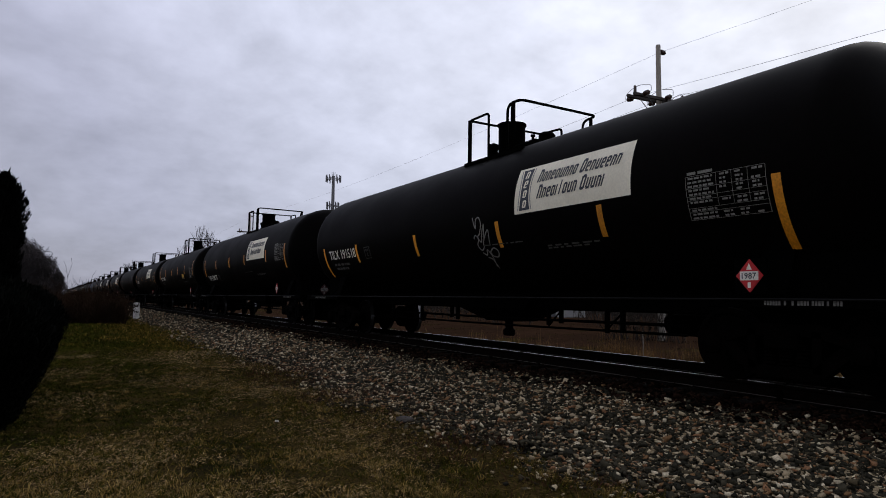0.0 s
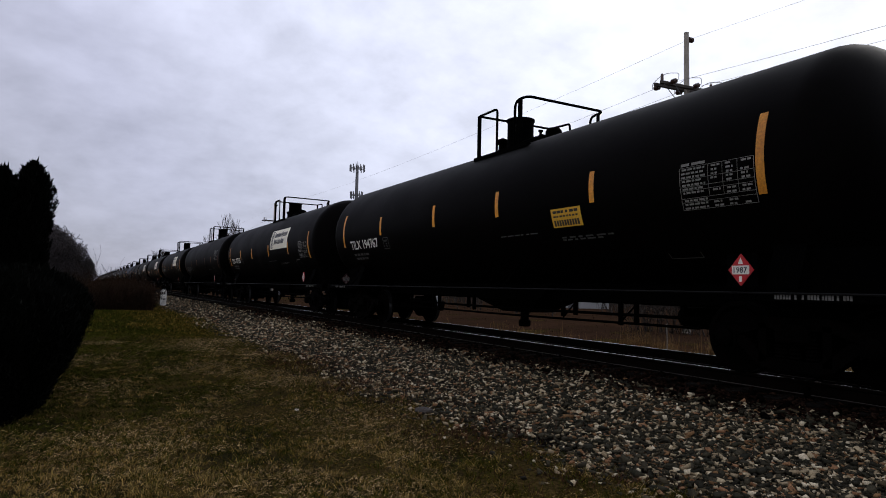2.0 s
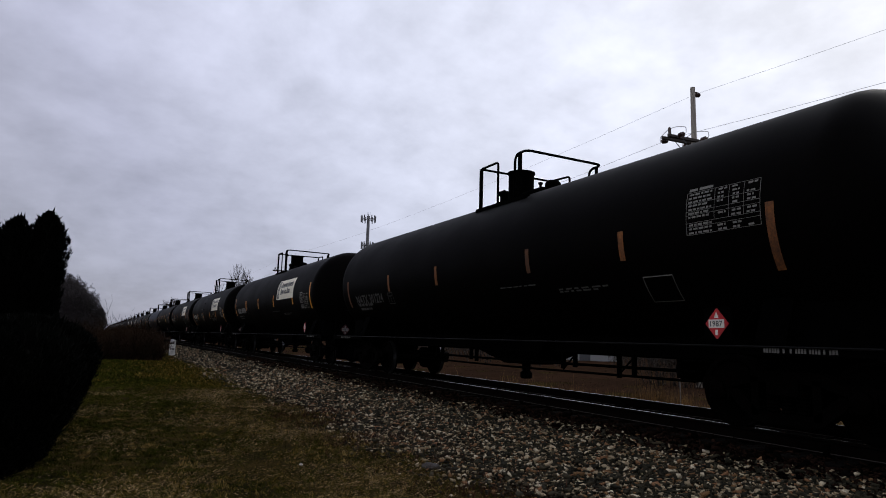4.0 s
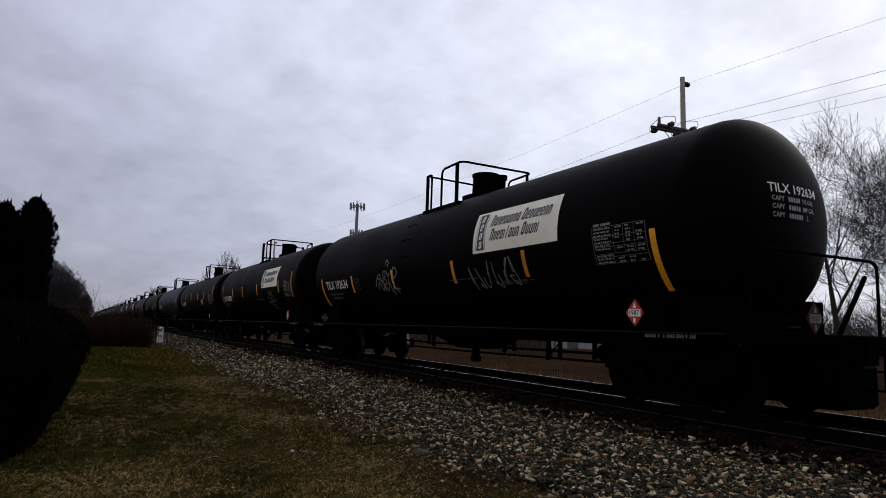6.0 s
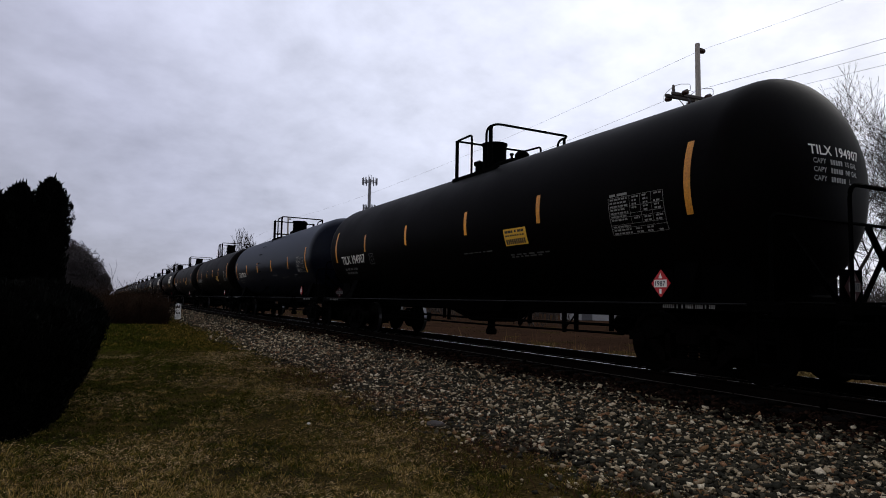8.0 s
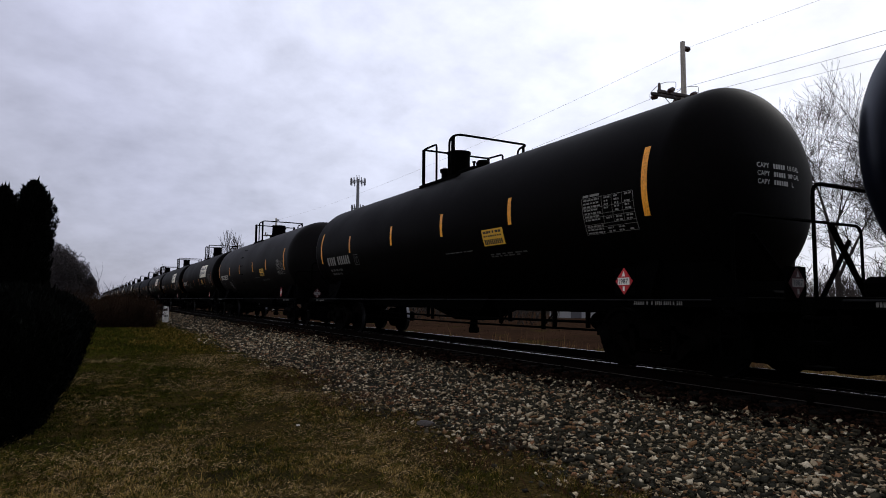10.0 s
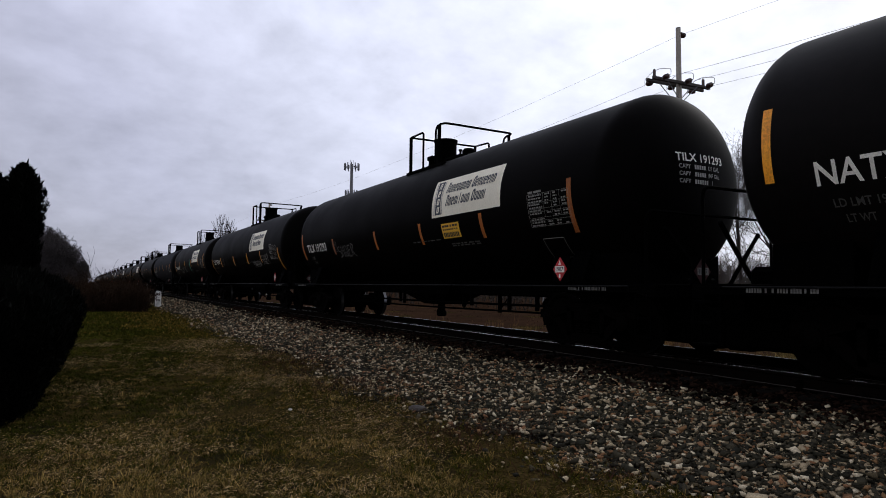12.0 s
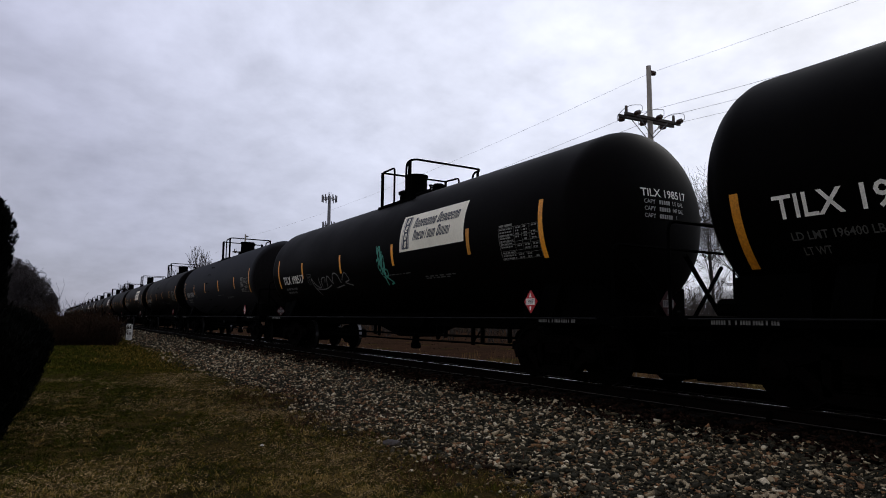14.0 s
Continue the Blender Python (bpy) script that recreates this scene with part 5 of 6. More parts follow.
        tagged(part("end_number", text_on_head(mark, head_at[0], head_at[1], TANK_Z + head_at[2], 0.13).mesh("end_number", WHITE), car, "white stencilled number", (0, tip - 0.02, 0)), kind="stuff")
    else:
        g = Geo()
        y = 6.60
        for w in (0.18, 0.15, 0.14, 0.17, -0.12, 0.15, 0.13, 0.15, 0.14, 0.15, 0.15):
            if w > 0:
                patch(g, y, y - w * 0.8, mark_low, mark_low + 10, 0.004, 2)
            y -= abs(w) * 1.25
        tagged(part("car_number", g.mesh("car_number", PANELINK), car, "white stencilled marks"), kind="stuff")
    for k, unit in enumerate(("US GAL", "IMP GAL", "L")):
        x, z = head_at[0] + 0.05, TANK_Z + head_at[2] - 0.112 - 0.112 * k
        tagged(part("capacity_line", once(("capacity", k, head_at), lambda: capacity_mesh(x, z, unit, k)), car, "faded white stencilled line", (0, tip - 0.02, 0)), kind="stuff")
    if limit:
        for k, words in enumerate((limit, "LT WT")):
            line = text_on_tank(words, mark_y - 0.12 - 0.08 * k, 0.058 * len(words), mark_low - 9.5 - 7.0 * k, 0.10).mesh("load_limit", GREYLET)
            tagged(part("load_limit", line, car, "faded white stencilled line"), kind="stuff")
    if sign:
        sign_parts(car, sign_y)
    if notice:
        notice_parts(car, *notice)
    for kind, y, a, wide, high, strokes, thick, material in tags:
        first, *rest = tag_meshes(TAGS[kind] if kind in TAGS else scribble(kind, strokes), y, a, wide, high, thick, material)
        tag = part("spray_tag", first, car, "sprayed tag in thin loops")
        for me in rest:
            part("paint_stroke", me, tag)
    if square:
        dy, turn = square
        corner = part("stencil_square", once(("square", 0), lambda: square_mesh(False)), car, "faded white stencilled square", (0, dy, 0))
        corner.rotation_euler = (0, radians(turn), 0)                # turned about the barrel's axis
        corner.location = (-TANK_Z * math.sin(radians(turn)), dy, TANK_Z * (1 - math.cos(radians(turn))))
        part("stencil_edge", once(("square", 1), lambda: square_mesh(True)), corner)
    if girth != 1.0:
        # a slimmer barrel on the same cradle
        fall = TANK_R * (1 - girth)
        for ob in car.children:
            kind = ob.name.split(".")[0]
            if kind in BARREL_PARTS:
                ob.scale = (girth, ob.scale.y, girth)
                ob.location.z += TANK_Z - fall - girth * TANK_Z
            elif kind in TOP_PARTS:
                ob.location.z -= 2 * fall
    text = label or ("black tank car with a cream company sign" if sign else "plain black tank car with yellow edge stripes")
    tagged(car, text + ", rolling on the rails", "tank car", "cars of the freight train")
    return car, sets


LOW = dict(tall=(-43, -7), short=(-27, -8), mark_y=6.72, mark_w=1.9)
HIGH = dict(tall=(-17, 21), short=(-9, 10))
TALL = (7.12, 4.47, 1.45, -1.26, -3.9, -7.2)
OLD = (7.1, 4.66, 1.22, -1.75, -4.35, -7.1)
# each car: its shift along the train, and what sets it apart
SPEC = {}
SPEC[0] = (0.40, dict(mark="TILX 191518", girth=0.985, span=(-8.2, 8.4), sign=True, sign_y=-0.47, post=0.19, stripes=(7.1, 4.72, 1.42) + OLD[3:], tags=(("stack", -0.95, -44, 0.72, 1.1, 0, 0.013, TAG),), **LOW))
SPEC[1] = (0.31, dict(mark="SHPX 208177", span=(-8.28, 8.4), sign=True, post=0.84, mark_low=-33.0, panel=11, plac=-6.25, tall=(-24, 9), short=(-12, 5), stripes=(7.1, 4.3, 1.42, -1.4, -4.72, -7.1)))
SPEC[2] = (0.0, dict(mark="TILX 194767", square=(0.18, -7.0), panel=3, girth=0.98, plac=-6.5, span=(-7.85, 8.55), panel_y=0.3, notice=(-2.88, -9.6), post=0.51, stripes=(7.12, 4.32, 1.31) + TALL[3:5] + (-6.76,), **HIGH))
SPEC[3] = (-0.27, dict(mark="TILX 197295", square=(0.0, 0.0), girth=0.985, span=(-8.36, 8.4), sign=True, sign_y=0.12, post=0.32, stripes=(7.14, 4.36, 1.86, -1.38, -4.47, -7.14)))
SPEC[4] = (-0.31, dict(mark="NATX 301224", faded=True, square=(0.25, 0.0), span=(-8.36, 8.4), post=0.52, plac=-6.3, panel=16, tall=(-29, 2), short=(-15.6, 1), mark_low=-26, stripes=(7.2, 4.05, 1.3, -2.3, -4.68, -7.1)))
SPEC[5] = (0.1, dict(sign=True, sign_y=-0.4, post=0.86))
SPEC[6] = (0.70, dict(mark="TILX 192634", sign=True, sign_y=-0.55, gear="B", post=1.07, dome=0.3, stripes=(7.13, 4.44, 1.61, -1.5, -4.07, -7.1),
          tags=((21, -2.2, -34, 1.7, 0.62, 6, 0.012, TAG), ("spikes", 2.75, -33, 1.5, 0.95, 0, 0.017, TAG)), **LOW))
SPEC[7] = (0.28, dict(mark="NATX 303725", square=(-0.75, -2.0), mark_y=6.5, plac=-6.7, flag=0.23, span=(-8.22, 8.3), sign=True, sign_y=-0.36, gear="B", post=0.95, stripes=(6.87, 4.12, 1.77, -1.36, -5.1, -6.97), tags=(("arcs", -3.3, -52, 1.25, 1.05, 0, 0.013, TAG),)))
SPEC[8] = (0.0, dict(mark="TILX 194907", span=(-8.5, 8.4), ride=-0.15, flag=-0.18, plac=-6.9, notice=(-2.95, -9.6), post=0.2, stripes=(7.12, 4.47, 1.58, -1.5, -4.1, -7.4), **HIGH))
SPEC[9] = (-0.11, dict(mark="CTCX 731306", square=(0.0, 0.0), span=(-8.38, 8.4), gear="B", post=1.18, skin=SATIN, stripes=(7.19, 4.24, 1.53, -1.47, -4.53, -7.2), head_at=(-0.70, 1.02, 0.21), label="satin black tank car with yellow edge stripes"))
SPEC[10] = (-0.3, dict(notice=(-2.9, -9.6), post=1.02, stripes=TALL, **HIGH))
SPEC[11] = (0.60, dict(mark="NATX 303317", limit="LD LMT 197", span=(-8.4, 8.38), notice=(-2.79, -9.6), gear="B", post=1.28, dome=0.26, skin=WORN, tall=(-17, 15.6), short=(-13, 4), mark_y=7.03, stripes=(7.55, 4.39, 1.67, -1.42, -4.06, -7.1),
          tags=(("stack", 4.98, -48, 0.62, 0.62, 0, 0.012, TAG), ("arcs", 4.9, -47, 0.66, 0.58, 0, 0.010, TAG)), label="worn dull black tank car with amber notice"))
SPEC[12] = (0.35, dict(mark="TILX 191293", limit="LD LMT", film=ORANGE, square=(-0.85, -6.0), span=(-8.34, 8.07), sign=True, sign_y=-0.56, notice=(-2.77, -11.5), post=0.13, tall=(-30, 4), short=(-27, -8), mark_y=6.72, mark_w=1.9, stripes=(7.22, 4.15, 0.88) + OLD[3:5] + (-7.0,), tags=(("hoops", 3.85, -34, 1.35, 0.5, 0, 0.012, DIMTAG),)))
SPEC[13] = (0.05, dict(mark="TILX 192749", girth=1.01, span=(-8.60, 8.33), panel_y=-0.1, plac=-6.95, flag=-0.1, limit="LD LMT 196400 LB", sign=True, sign_y=-0.6, post=0.2, stripes=(7.47, 4.80, 1.36) + OLD[3:5] + (-7.3,), ride=-0.05, tags=(("blocks", -2.75, -38, 1.45, 0.50, 0, 0.013, TAG), ("hoops", -4.55, -34, 1.15, 0.58, 0, 0.013, TAG)), **dict(LOW, mark_y=7.02)))
SPEC[14] = (-0.16, dict(mark="TILX 198517", span=(-8.34, 8.4), sign=True, sign_y=-0.25, post=0.34, stripes=(7.05, 4.6, 1.48, -1.7, -4.9, -7.05),
          tags=(("trail", -0.95, -33, 0.5, 0.95, 0, 0.02, TAGGREEN), ("stack", -0.85, -34, 0.55, 1.0, 0, 0.018, TAGGREEN), ("row", 3.9, -42, 3.0, 0.7, 0, 0.016, DIMTAG))))
SPEC[15] = (0.0, dict(gear="B", post=0.9, skin=DUSTY, label="dusty grey-black tank car"))
SPEC[16] = (0.0, dict(gear="B", post=1.2))
SPEC[17] = (0.0, dict(sign=True, sign_y=-0.3, post=0.5))
SPEC[18] = (0.0, dict(post=0.4))
SPEC[19] = (0.0, dict(sign=True, sign_y=-0.3, post=0.4))


# ---------------------------------------------------------------- plants
def limbs(seed, height, girth, spread=0.5, depth=6, twist=0.35, lift=0.25, first=0.28, taper=0.55):
    """Segments of a bare tree: a tapered trunk with limbs that fork into twigs."""
    r = random.Random(seed)
    out = []

    def grow(p, d, length, radius, level):
        steps = 3 if level < 3 else 2
        for k in range(steps):
            d = (d + Vector((r.gauss(0, 1), r.gauss(0, 1), r.gauss(0, 1))) * twist * 0.4 + Vector((0, 0, lift * 0.25))).normalized()
            q = p + d * length / steps
            r1 = radius * (1 - 0.22 * (k + 1) / steps)
            out.append((p, q, radius, r1))
            p, radius = q, r1
            if level < depth and (level > 0 or k > 0):
                n = 1 if level < 2 else r.choice((1, 1, 2))
                for _ in range(n):
                    side = Vector((r.gauss(0, 1), r.gauss(0, 1), r.gauss(0, 0.6))).normalized()
                    e = (d * (1 - spread) + side * spread * 1.25).normalized()
                    grow(p, e, length * r.uniform(0.55, 0.85), radius * r.uniform(taper - 0.1, taper + 0.1), level + 1)
        if level < depth:
            grow(p, d, length * 0.7, radius * 0.85, level + 1)

    grow(Vector((0, 0, 0)), Vector((0, 0, 1)), height * first, girth, 0)
    return out


def limb_mesh(name, segs, material, thin=0.004, sides=4):
    p = np.array([tuple(s[0]) for s in segs])
    q = np.array([tuple(s[1]) for s in segs])
    r0 = np.maximum(np.array([s[2] for s in segs]), thin)[:, None, None]
    r1 = np.maximum(np.array([s[3] for s in segs]), thin)[:, None, None]
    d = q - p
    d /= np.linalg.norm(d, axis=1)[:, None] + 1e-9
    ref = np.where(np.abs(d[:, 2:3]) > 0.9, np.array([[1.0, 0, 0]]), np.array([[0, 0, 1.0]]))
    a = np.cross(d, ref)
    a /= np.linalg.norm(a, axis=1)[:, None] + 1e-9
    b = np.cross(d, a)
    ang = 2 * np.pi * np.arange(sides) / sides
    ring = np.cos(ang)[None, :, None] * a[:, None, :] + np.sin(ang)[None, :, None] * b[:, None, :]
    v = np.concatenate([p[:, None] + ring * r0, q[:, None] + ring * r1], 1).reshape(-1, 3)
    k = np.arange(sides)
    n = (k + 1) % sides
    f = np.concatenate([np.stack([k, n, n + sides], -1), np.stack([k, n + sides, k + sides], -1)])
    tris = (f[None] + 2 * sides * np.arange(len(segs))[:, None, None]).reshape(-1, 3)
    return soup(name, v, tris, material)


def bare_tree(x, y, seed, height, girth, depth=6, spread=0.5, material=None, label="bare grey winter tree with thin twigs", thin=0.004, first=0.28, narrow=1.0, lift=0.25, taper=0.55, twist=0.35, dome=False):
    segs = limbs(seed, height, girth, spread, depth, twist, lift, first, taper)
    top = max(s[1].z for s in segs)
    k = height / top
    k = Vector((k * narrow, k * narrow, k))
    segs = [(a * k, b * k, c, d) for a, b, c, d in segs]
    if dome:                                                      # a crown with an even, rounded outline
        mid, wide = 0.42 * height, 0.40 * height
        segs = [q for q in segs if (math.hypot(q[1].x, q[1].y) / wide) ** 2 + ((q[1].z - mid) / (0.58 * height)) ** 2 < 1]
    tree = new("bare_tree")
    big = [s for s in segs if s[2] > girth * 0.35]
    fine = [s for s in segs if s[2] <= girth * 0.35]
    part("trunk", limb_mesh("trunk", big, material or BARK, thin, 6), tree)
    part("crown", limb_mesh("crown", fine, material or BARK, thin, 3), tree)
    tree.matrix_basis = pose(x, y, float(ground_height(np.array(x), np.array(y))) - 0.05)
    return tagged(tree, label, "tree", "bare trees")


def leaf_cloud(n, inside, size, seed):
    """Small leaf cards scattered by inside(rng, n), which gives places and outward ways."""
    g = np.random.default_rng(seed)
    p, out = inside(g, n)
    a = g.normal(size=(n, 3)) * 0.6 + out
    a /= np.linalg.norm(a, axis=1)[:, None]
    b = np.cross(a, g.normal(size=(n, 3)))
    b /= np.linalg.norm(b, axis=1)[:, None] + 1e-9
    s = size * np.exp(g.normal(0, 0.35, n))[:, None]
    v = np.stack([p - b * s * 0.4, p + b * s * 0.4, p + a * s * 1.0 + np.array((0, 0, 0.85)) * s], 1).reshape(-1, 3)
    return v, np.arange(3 * n).reshape(-1, 3)


def column(height, radius, tip=0.25, lumps=0.12):
    """An upright evergreen column with an uneven outline."""
    def inside(g, n):
        h = g.uniform(0.0, 1, n)
        a = g.uniform(0, 2 * np.pi, n)
        r = radius * np.minimum(1, ((1 - h) / tip) ** 0.6) * np.minimum(1, 0.72 + h * 1.5)
        r *= 1 + lumps * np.sin(3 * a + 9 * h) + lumps * np.sin(7 * a - 14 * h) + g.normal(0, 0.04, n)
        # sprays of foliage stand out unevenly
        tuft = np.random.default_rng(int(height * 100)).uniform(-1, 1, (16, 64))
        r *= 1 + 0.20 * tuft[(a / (2 * np.pi) * 15.99).astype(int), (h * height / 0.09).astype(int) % 64]
        r *= np.where(g.uniform(0, 1, n) < 0.7, 1, g.uniform(0.4, 1, n))
        out = np.stack([np.cos(a), np.sin(a), 0.5 + 0 * a], -1)
        return np.stack([r * np.cos(a), r * np.sin(a), 0.05 + h * height], -1), out
    return inside


def mound(rx, ry, height, under=0.35, foot=0.6):
    """A clipped shrub, widest at mid height and drawn in towards the ground."""
    def inside(g, n):
        h = g.uniform(0, 1, n)
        a = g.uniform(0, 2 * np.pi, n)
        k = np.where(h > under, np.sqrt(np.clip(1 - ((h - under) / (1 - under)) ** 2, 0, 1)), foot + (1 - foot) * (h / under) ** 0.9)
        k *= 1 + 0.05 * np.sin(5 * a + 6 * h) + 0.04 * np.sin(11 * a) + g.normal(0, 0.035, n)
        k *= np.where(g.uniform(0, 1, n) < 0.75, 1, g.uniform(0.3, 1, n))
        out = np.stack([np.cos(a), np.sin(a), (h - 0.3)], -1)
        return np.stack([rx * k * np.cos(a), ry * k * np.sin(a), h * height], -1), out
    return inside


def evergreen(name, x, y, inside, height, leaves, size, seed, label, stem=0.07):
    tree = new(name)
    part("trunk", Geo().tube([(0, 0, -0.1), (0.02, 0.01, height * 0.4), (0, 0, height * 0.9)], [stem, stem * 0.8, stem * 0.3], 8).mesh("trunk", BARK, True), tree)
    v, f = leaf_cloud(leaves, inside, size, seed)
    # dense inner foliage
    v2, f2 = leaf_cloud(leaves // 2, lambda gg, n: (lambda po: (po[0] * np.array((0.86, 0.86, 0.96)), po[1]))(inside(gg, n)), size * 2.0, seed + 2)
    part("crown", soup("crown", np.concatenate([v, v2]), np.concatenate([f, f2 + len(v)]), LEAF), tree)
    tree.matrix_basis = pose(x, y, 0)
    return tagged(tree, label, "evergreen", "evergreens along the lawn")


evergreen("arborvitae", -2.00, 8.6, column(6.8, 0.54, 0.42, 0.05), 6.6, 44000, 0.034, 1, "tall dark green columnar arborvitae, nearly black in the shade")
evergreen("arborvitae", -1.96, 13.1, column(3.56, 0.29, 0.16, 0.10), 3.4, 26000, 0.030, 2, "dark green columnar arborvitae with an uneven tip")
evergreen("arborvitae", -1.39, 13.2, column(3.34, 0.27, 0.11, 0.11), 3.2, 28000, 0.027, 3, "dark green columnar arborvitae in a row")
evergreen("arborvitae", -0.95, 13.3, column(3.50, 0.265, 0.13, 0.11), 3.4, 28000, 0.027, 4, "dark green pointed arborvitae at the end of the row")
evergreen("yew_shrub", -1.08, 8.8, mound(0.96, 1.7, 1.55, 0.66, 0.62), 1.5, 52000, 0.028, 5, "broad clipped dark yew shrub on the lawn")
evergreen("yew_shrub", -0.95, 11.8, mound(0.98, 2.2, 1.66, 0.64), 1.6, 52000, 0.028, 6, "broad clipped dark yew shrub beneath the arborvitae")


def thicket(name, n, xr, yr, height, material, label, lean=0.35, seed=1, thin=0.008):
    """A tangle of upright stems with side twigs."""
    g = np.random.default_rng(seed)
    segs = []
    for _ in range(n):
        x, y = g.uniform(*xr), g.uniform(*yr)
        if abs(x - 0.865 * y) < 0.05 * y and x > 12:
            continue                                          # a gap towards the far house
        z = float(ground_height(np.array(x), np.array(y)))
        h = height * math.exp(g.normal(0, 0.25))
        p = Vector((x, y, z))
        d = Vector((g.normal(0, lean), g.normal(0, lean), 1)).normalized()
        for k in range(3):
            q = p + d * h / 3
            segs.append((p, q, thin * (1.6 - 0.4 * k), thin * (1.2 - 0.4 * k)))
            for _ in range(3):
                e = (d + Vector((g.normal(0, 0.6), g.normal(0, 0.6), g.normal(0, 0.3)))).normalized()
                s = q + e * h * g.uniform(0.12, 0.3)
                segs.append((q, s, thin * 0.8, thin * 0.4))
                segs.append((s, s + (e + Vector((g.normal(0, .5), g.normal(0, .5), .2))).normalized() * h * 0.15, thin * 0.6, thin * 0.3))
            p = q
            d = (d + Vector((g.normal(0, 0.25), g.normal(0, 0.25), 0.1))).normalized()
    ob = new(name, limb_mesh(name, segs, material, 0.003, 3))
    return tagged(ob, label, "brush", kind="stuff")


thicket("brown_brush", 2600, (-1.8, 3.0), (36, 43), 0.95, BRUSH, "russet brown leafless brush at the end of the lawn", 0.4, 11, 0.012)
thicket("brown_brush", 450, (-6, 2.6), (45, 56), 0.95, BRUSH, "brown leafless brush beside the track", 0.4, 12, 0.014)
thicket("grey_thicket", 200, (27, 36), (2, 34), 1.7, THICKET, "sparse grey leafless thicket behind the track", 0.25, 13, 0.009)
thicket("wood_edge", 1500, (52, 66), (4, 75), 3.0, THICKET, "dense grey leafless wood edge across the field", 0.25, 18, 0.035)
thicket("dark_bush", 420, (11.7, 13.2), (0.5, 5.6), 0.42, BRUSH, "low dark leafless bush beside the far ballast", 0.5, 17, 0.006)
thicket("grey_thicket", 70, (18.5, 19.2), (14.8, 18.6), 1.9, THICKET, "grey leafless brush about the foot of the pole", 0.3, 16, 0.011)
thicket("grey_thicket", 1300, (22, 60), (28, 90), 2.8, THICKET, "grey leafless thicket across the field", 0.25, 14, 0.022)
thicket("far_scrub", 500, (30, 160), (90, 260), 3.4, THICKET, "far grey scrub along the field", 0.25, 15, 0.05)

for k, (x, y, h, w) in enumerate(((29.5, 16.6, 12.6, 0.17), (31.5, 20.2, 12.4, 0.16), (28.5, 13.2, 11.2, 0.15), (34.0, 24.5, 11.5, 0.16), (31.0, 9.0, 11.0, 0.15), (27.0, 11.2, 9.6, 0.10))):
    bare_tree(x, y, 100 + k, h * 0.97, w, 6, 0.40, thin=0.0055, lift=0.35, taper=0.52, twist=0.16, first=0.24)
for k, (x, y, h) in enumerate(((21.7, 110, 13.2), (18.6, 114, 10.0), (16.5, 122, 8.0), (27, 100, 9), (42, 96, 11), (14, 150, 9))):
    bare_tree(x, y, 200 + k, h, 0.16, 5, 0.42, label="far bare tree beyond the train", thin=0.022, narrow=0.55, lift=0.5)
for k, (x, y, h) in enumerate(((-3.8, 110, 10.0), (-2.6, 108, 8.2), (-5.4, 112, 10.4), (-1.6, 106, 6.0), (-7.5, 110, 11), (-3.2, 112, 9.5), (-4.6, 107, 9.8), (-2.2, 111, 7.6), (-6.2, 109, 10.5), (-1.0, 107, 5.4), (-0.4, 106, 4.2), (-2.0, 105, 6.6), (-3.0, 106, 8.4), (-4.4, 110, 9.9))):
    bare_tree(x, y, 300 + k, h, 0.14, 6, 0.6, TWIG, "rounded grey leafless tree at the end of the lawn", 0.030, 0.2, dome=True)


# ---------------------------------------------------------------- trackside things
def milepost(x, y):
    post = new("milepost")
    g = Geo()
    outline = [(-0.17, -0.2), (0.17, -0.2), (0.17, 0.92)] + [(0.17 * math.cos(a), 0.92 + 0.10 * math.sin(a)) for a in np.linspace(0.2, math.pi - 0.2, 7)] + [(-0.17, 0.92)]
    g.loft([[(a, -0.07, b) for a, b in outline], [(a, 0.07, b) for a, b in outline]])
    part("slab", g.mesh("slab", CONCRETE), post)
    for z, h, parts in ((0.72, 0.13, 2), (0.36, 0.14, 3)):
        b = Geo()
        for j in range(parts):
            w = 0.26 / parts
            x0 = -0.12 + j * w
            b.box((x0, -0.076, z), (x0 + w * 0.65, -0.071, z + h))
        part("marking", b.mesh("marking", ARM), post, "row of dark worn marks")
    post.matrix_basis = pose(x, y, 0.02, 0, 0, 0)
    return tagged(post, "white painted concrete milepost with worn dark marks", "milepost")


milepost(4.12, 43.3)


def slim_post(x, y):
    ob = new("marker_stake", Geo().tube([(0, 0, -0.1), (0.01, 0, 0.4), (0.0, 0.01, 0.76)], 0.011, 8).mesh("marker_stake", WOOD, True))
    ob.matrix_basis = pose(x, y, 0.05)
    return tagged(ob, "slim weathered grey stake in dry grass", "stake")


slim_post(11.5, 10.3)


def loose_rock(x, y, size, seed, material, label):
    """A single broken rock with worn corners."""
    r = random.Random(seed)
    bm = bmesh.new()
    bmesh.ops.create_icosphere(bm, subdivisions=2, radius=1.0)
    for v in bm.verts:
        v.co *= 1 + 0.35 * noise.noise(v.co * 1.1 + Vector((seed, 0, 0))) + r.uniform(-0.06, 0.06)
        v.co = Vector((v.co.x * size[0], v.co.y * size[1], v.co.z * size[2]))
    me = bpy.data.meshes.new("rock")
    bm.to_mesh(me)
    bm.free()
    me.materials.append(material)
    ob = new("rock", me)
    ob.matrix_basis = pose(x, y, float(ground_height(np.array(x), np.array(y))) + size[2] * 0.35, 0, 0, r.uniform(0, 180))
    return tagged(ob, label, "rock")


loose_rock(3.58, 6.92, (0.13, 0.09, 0.05), 3, ARM, "dark flat rock at the foot of the ballast")
loose_rock(-0.72, 8.35, (0.10, 0.07, 0.035), 5, CONCRETE, "pale flat rock beneath the hedge")
loose_rock(-0.60, 9.10, (0.05, 0.04, 0.03), 8, CONCRETE, "small pale rock beneath the hedge")
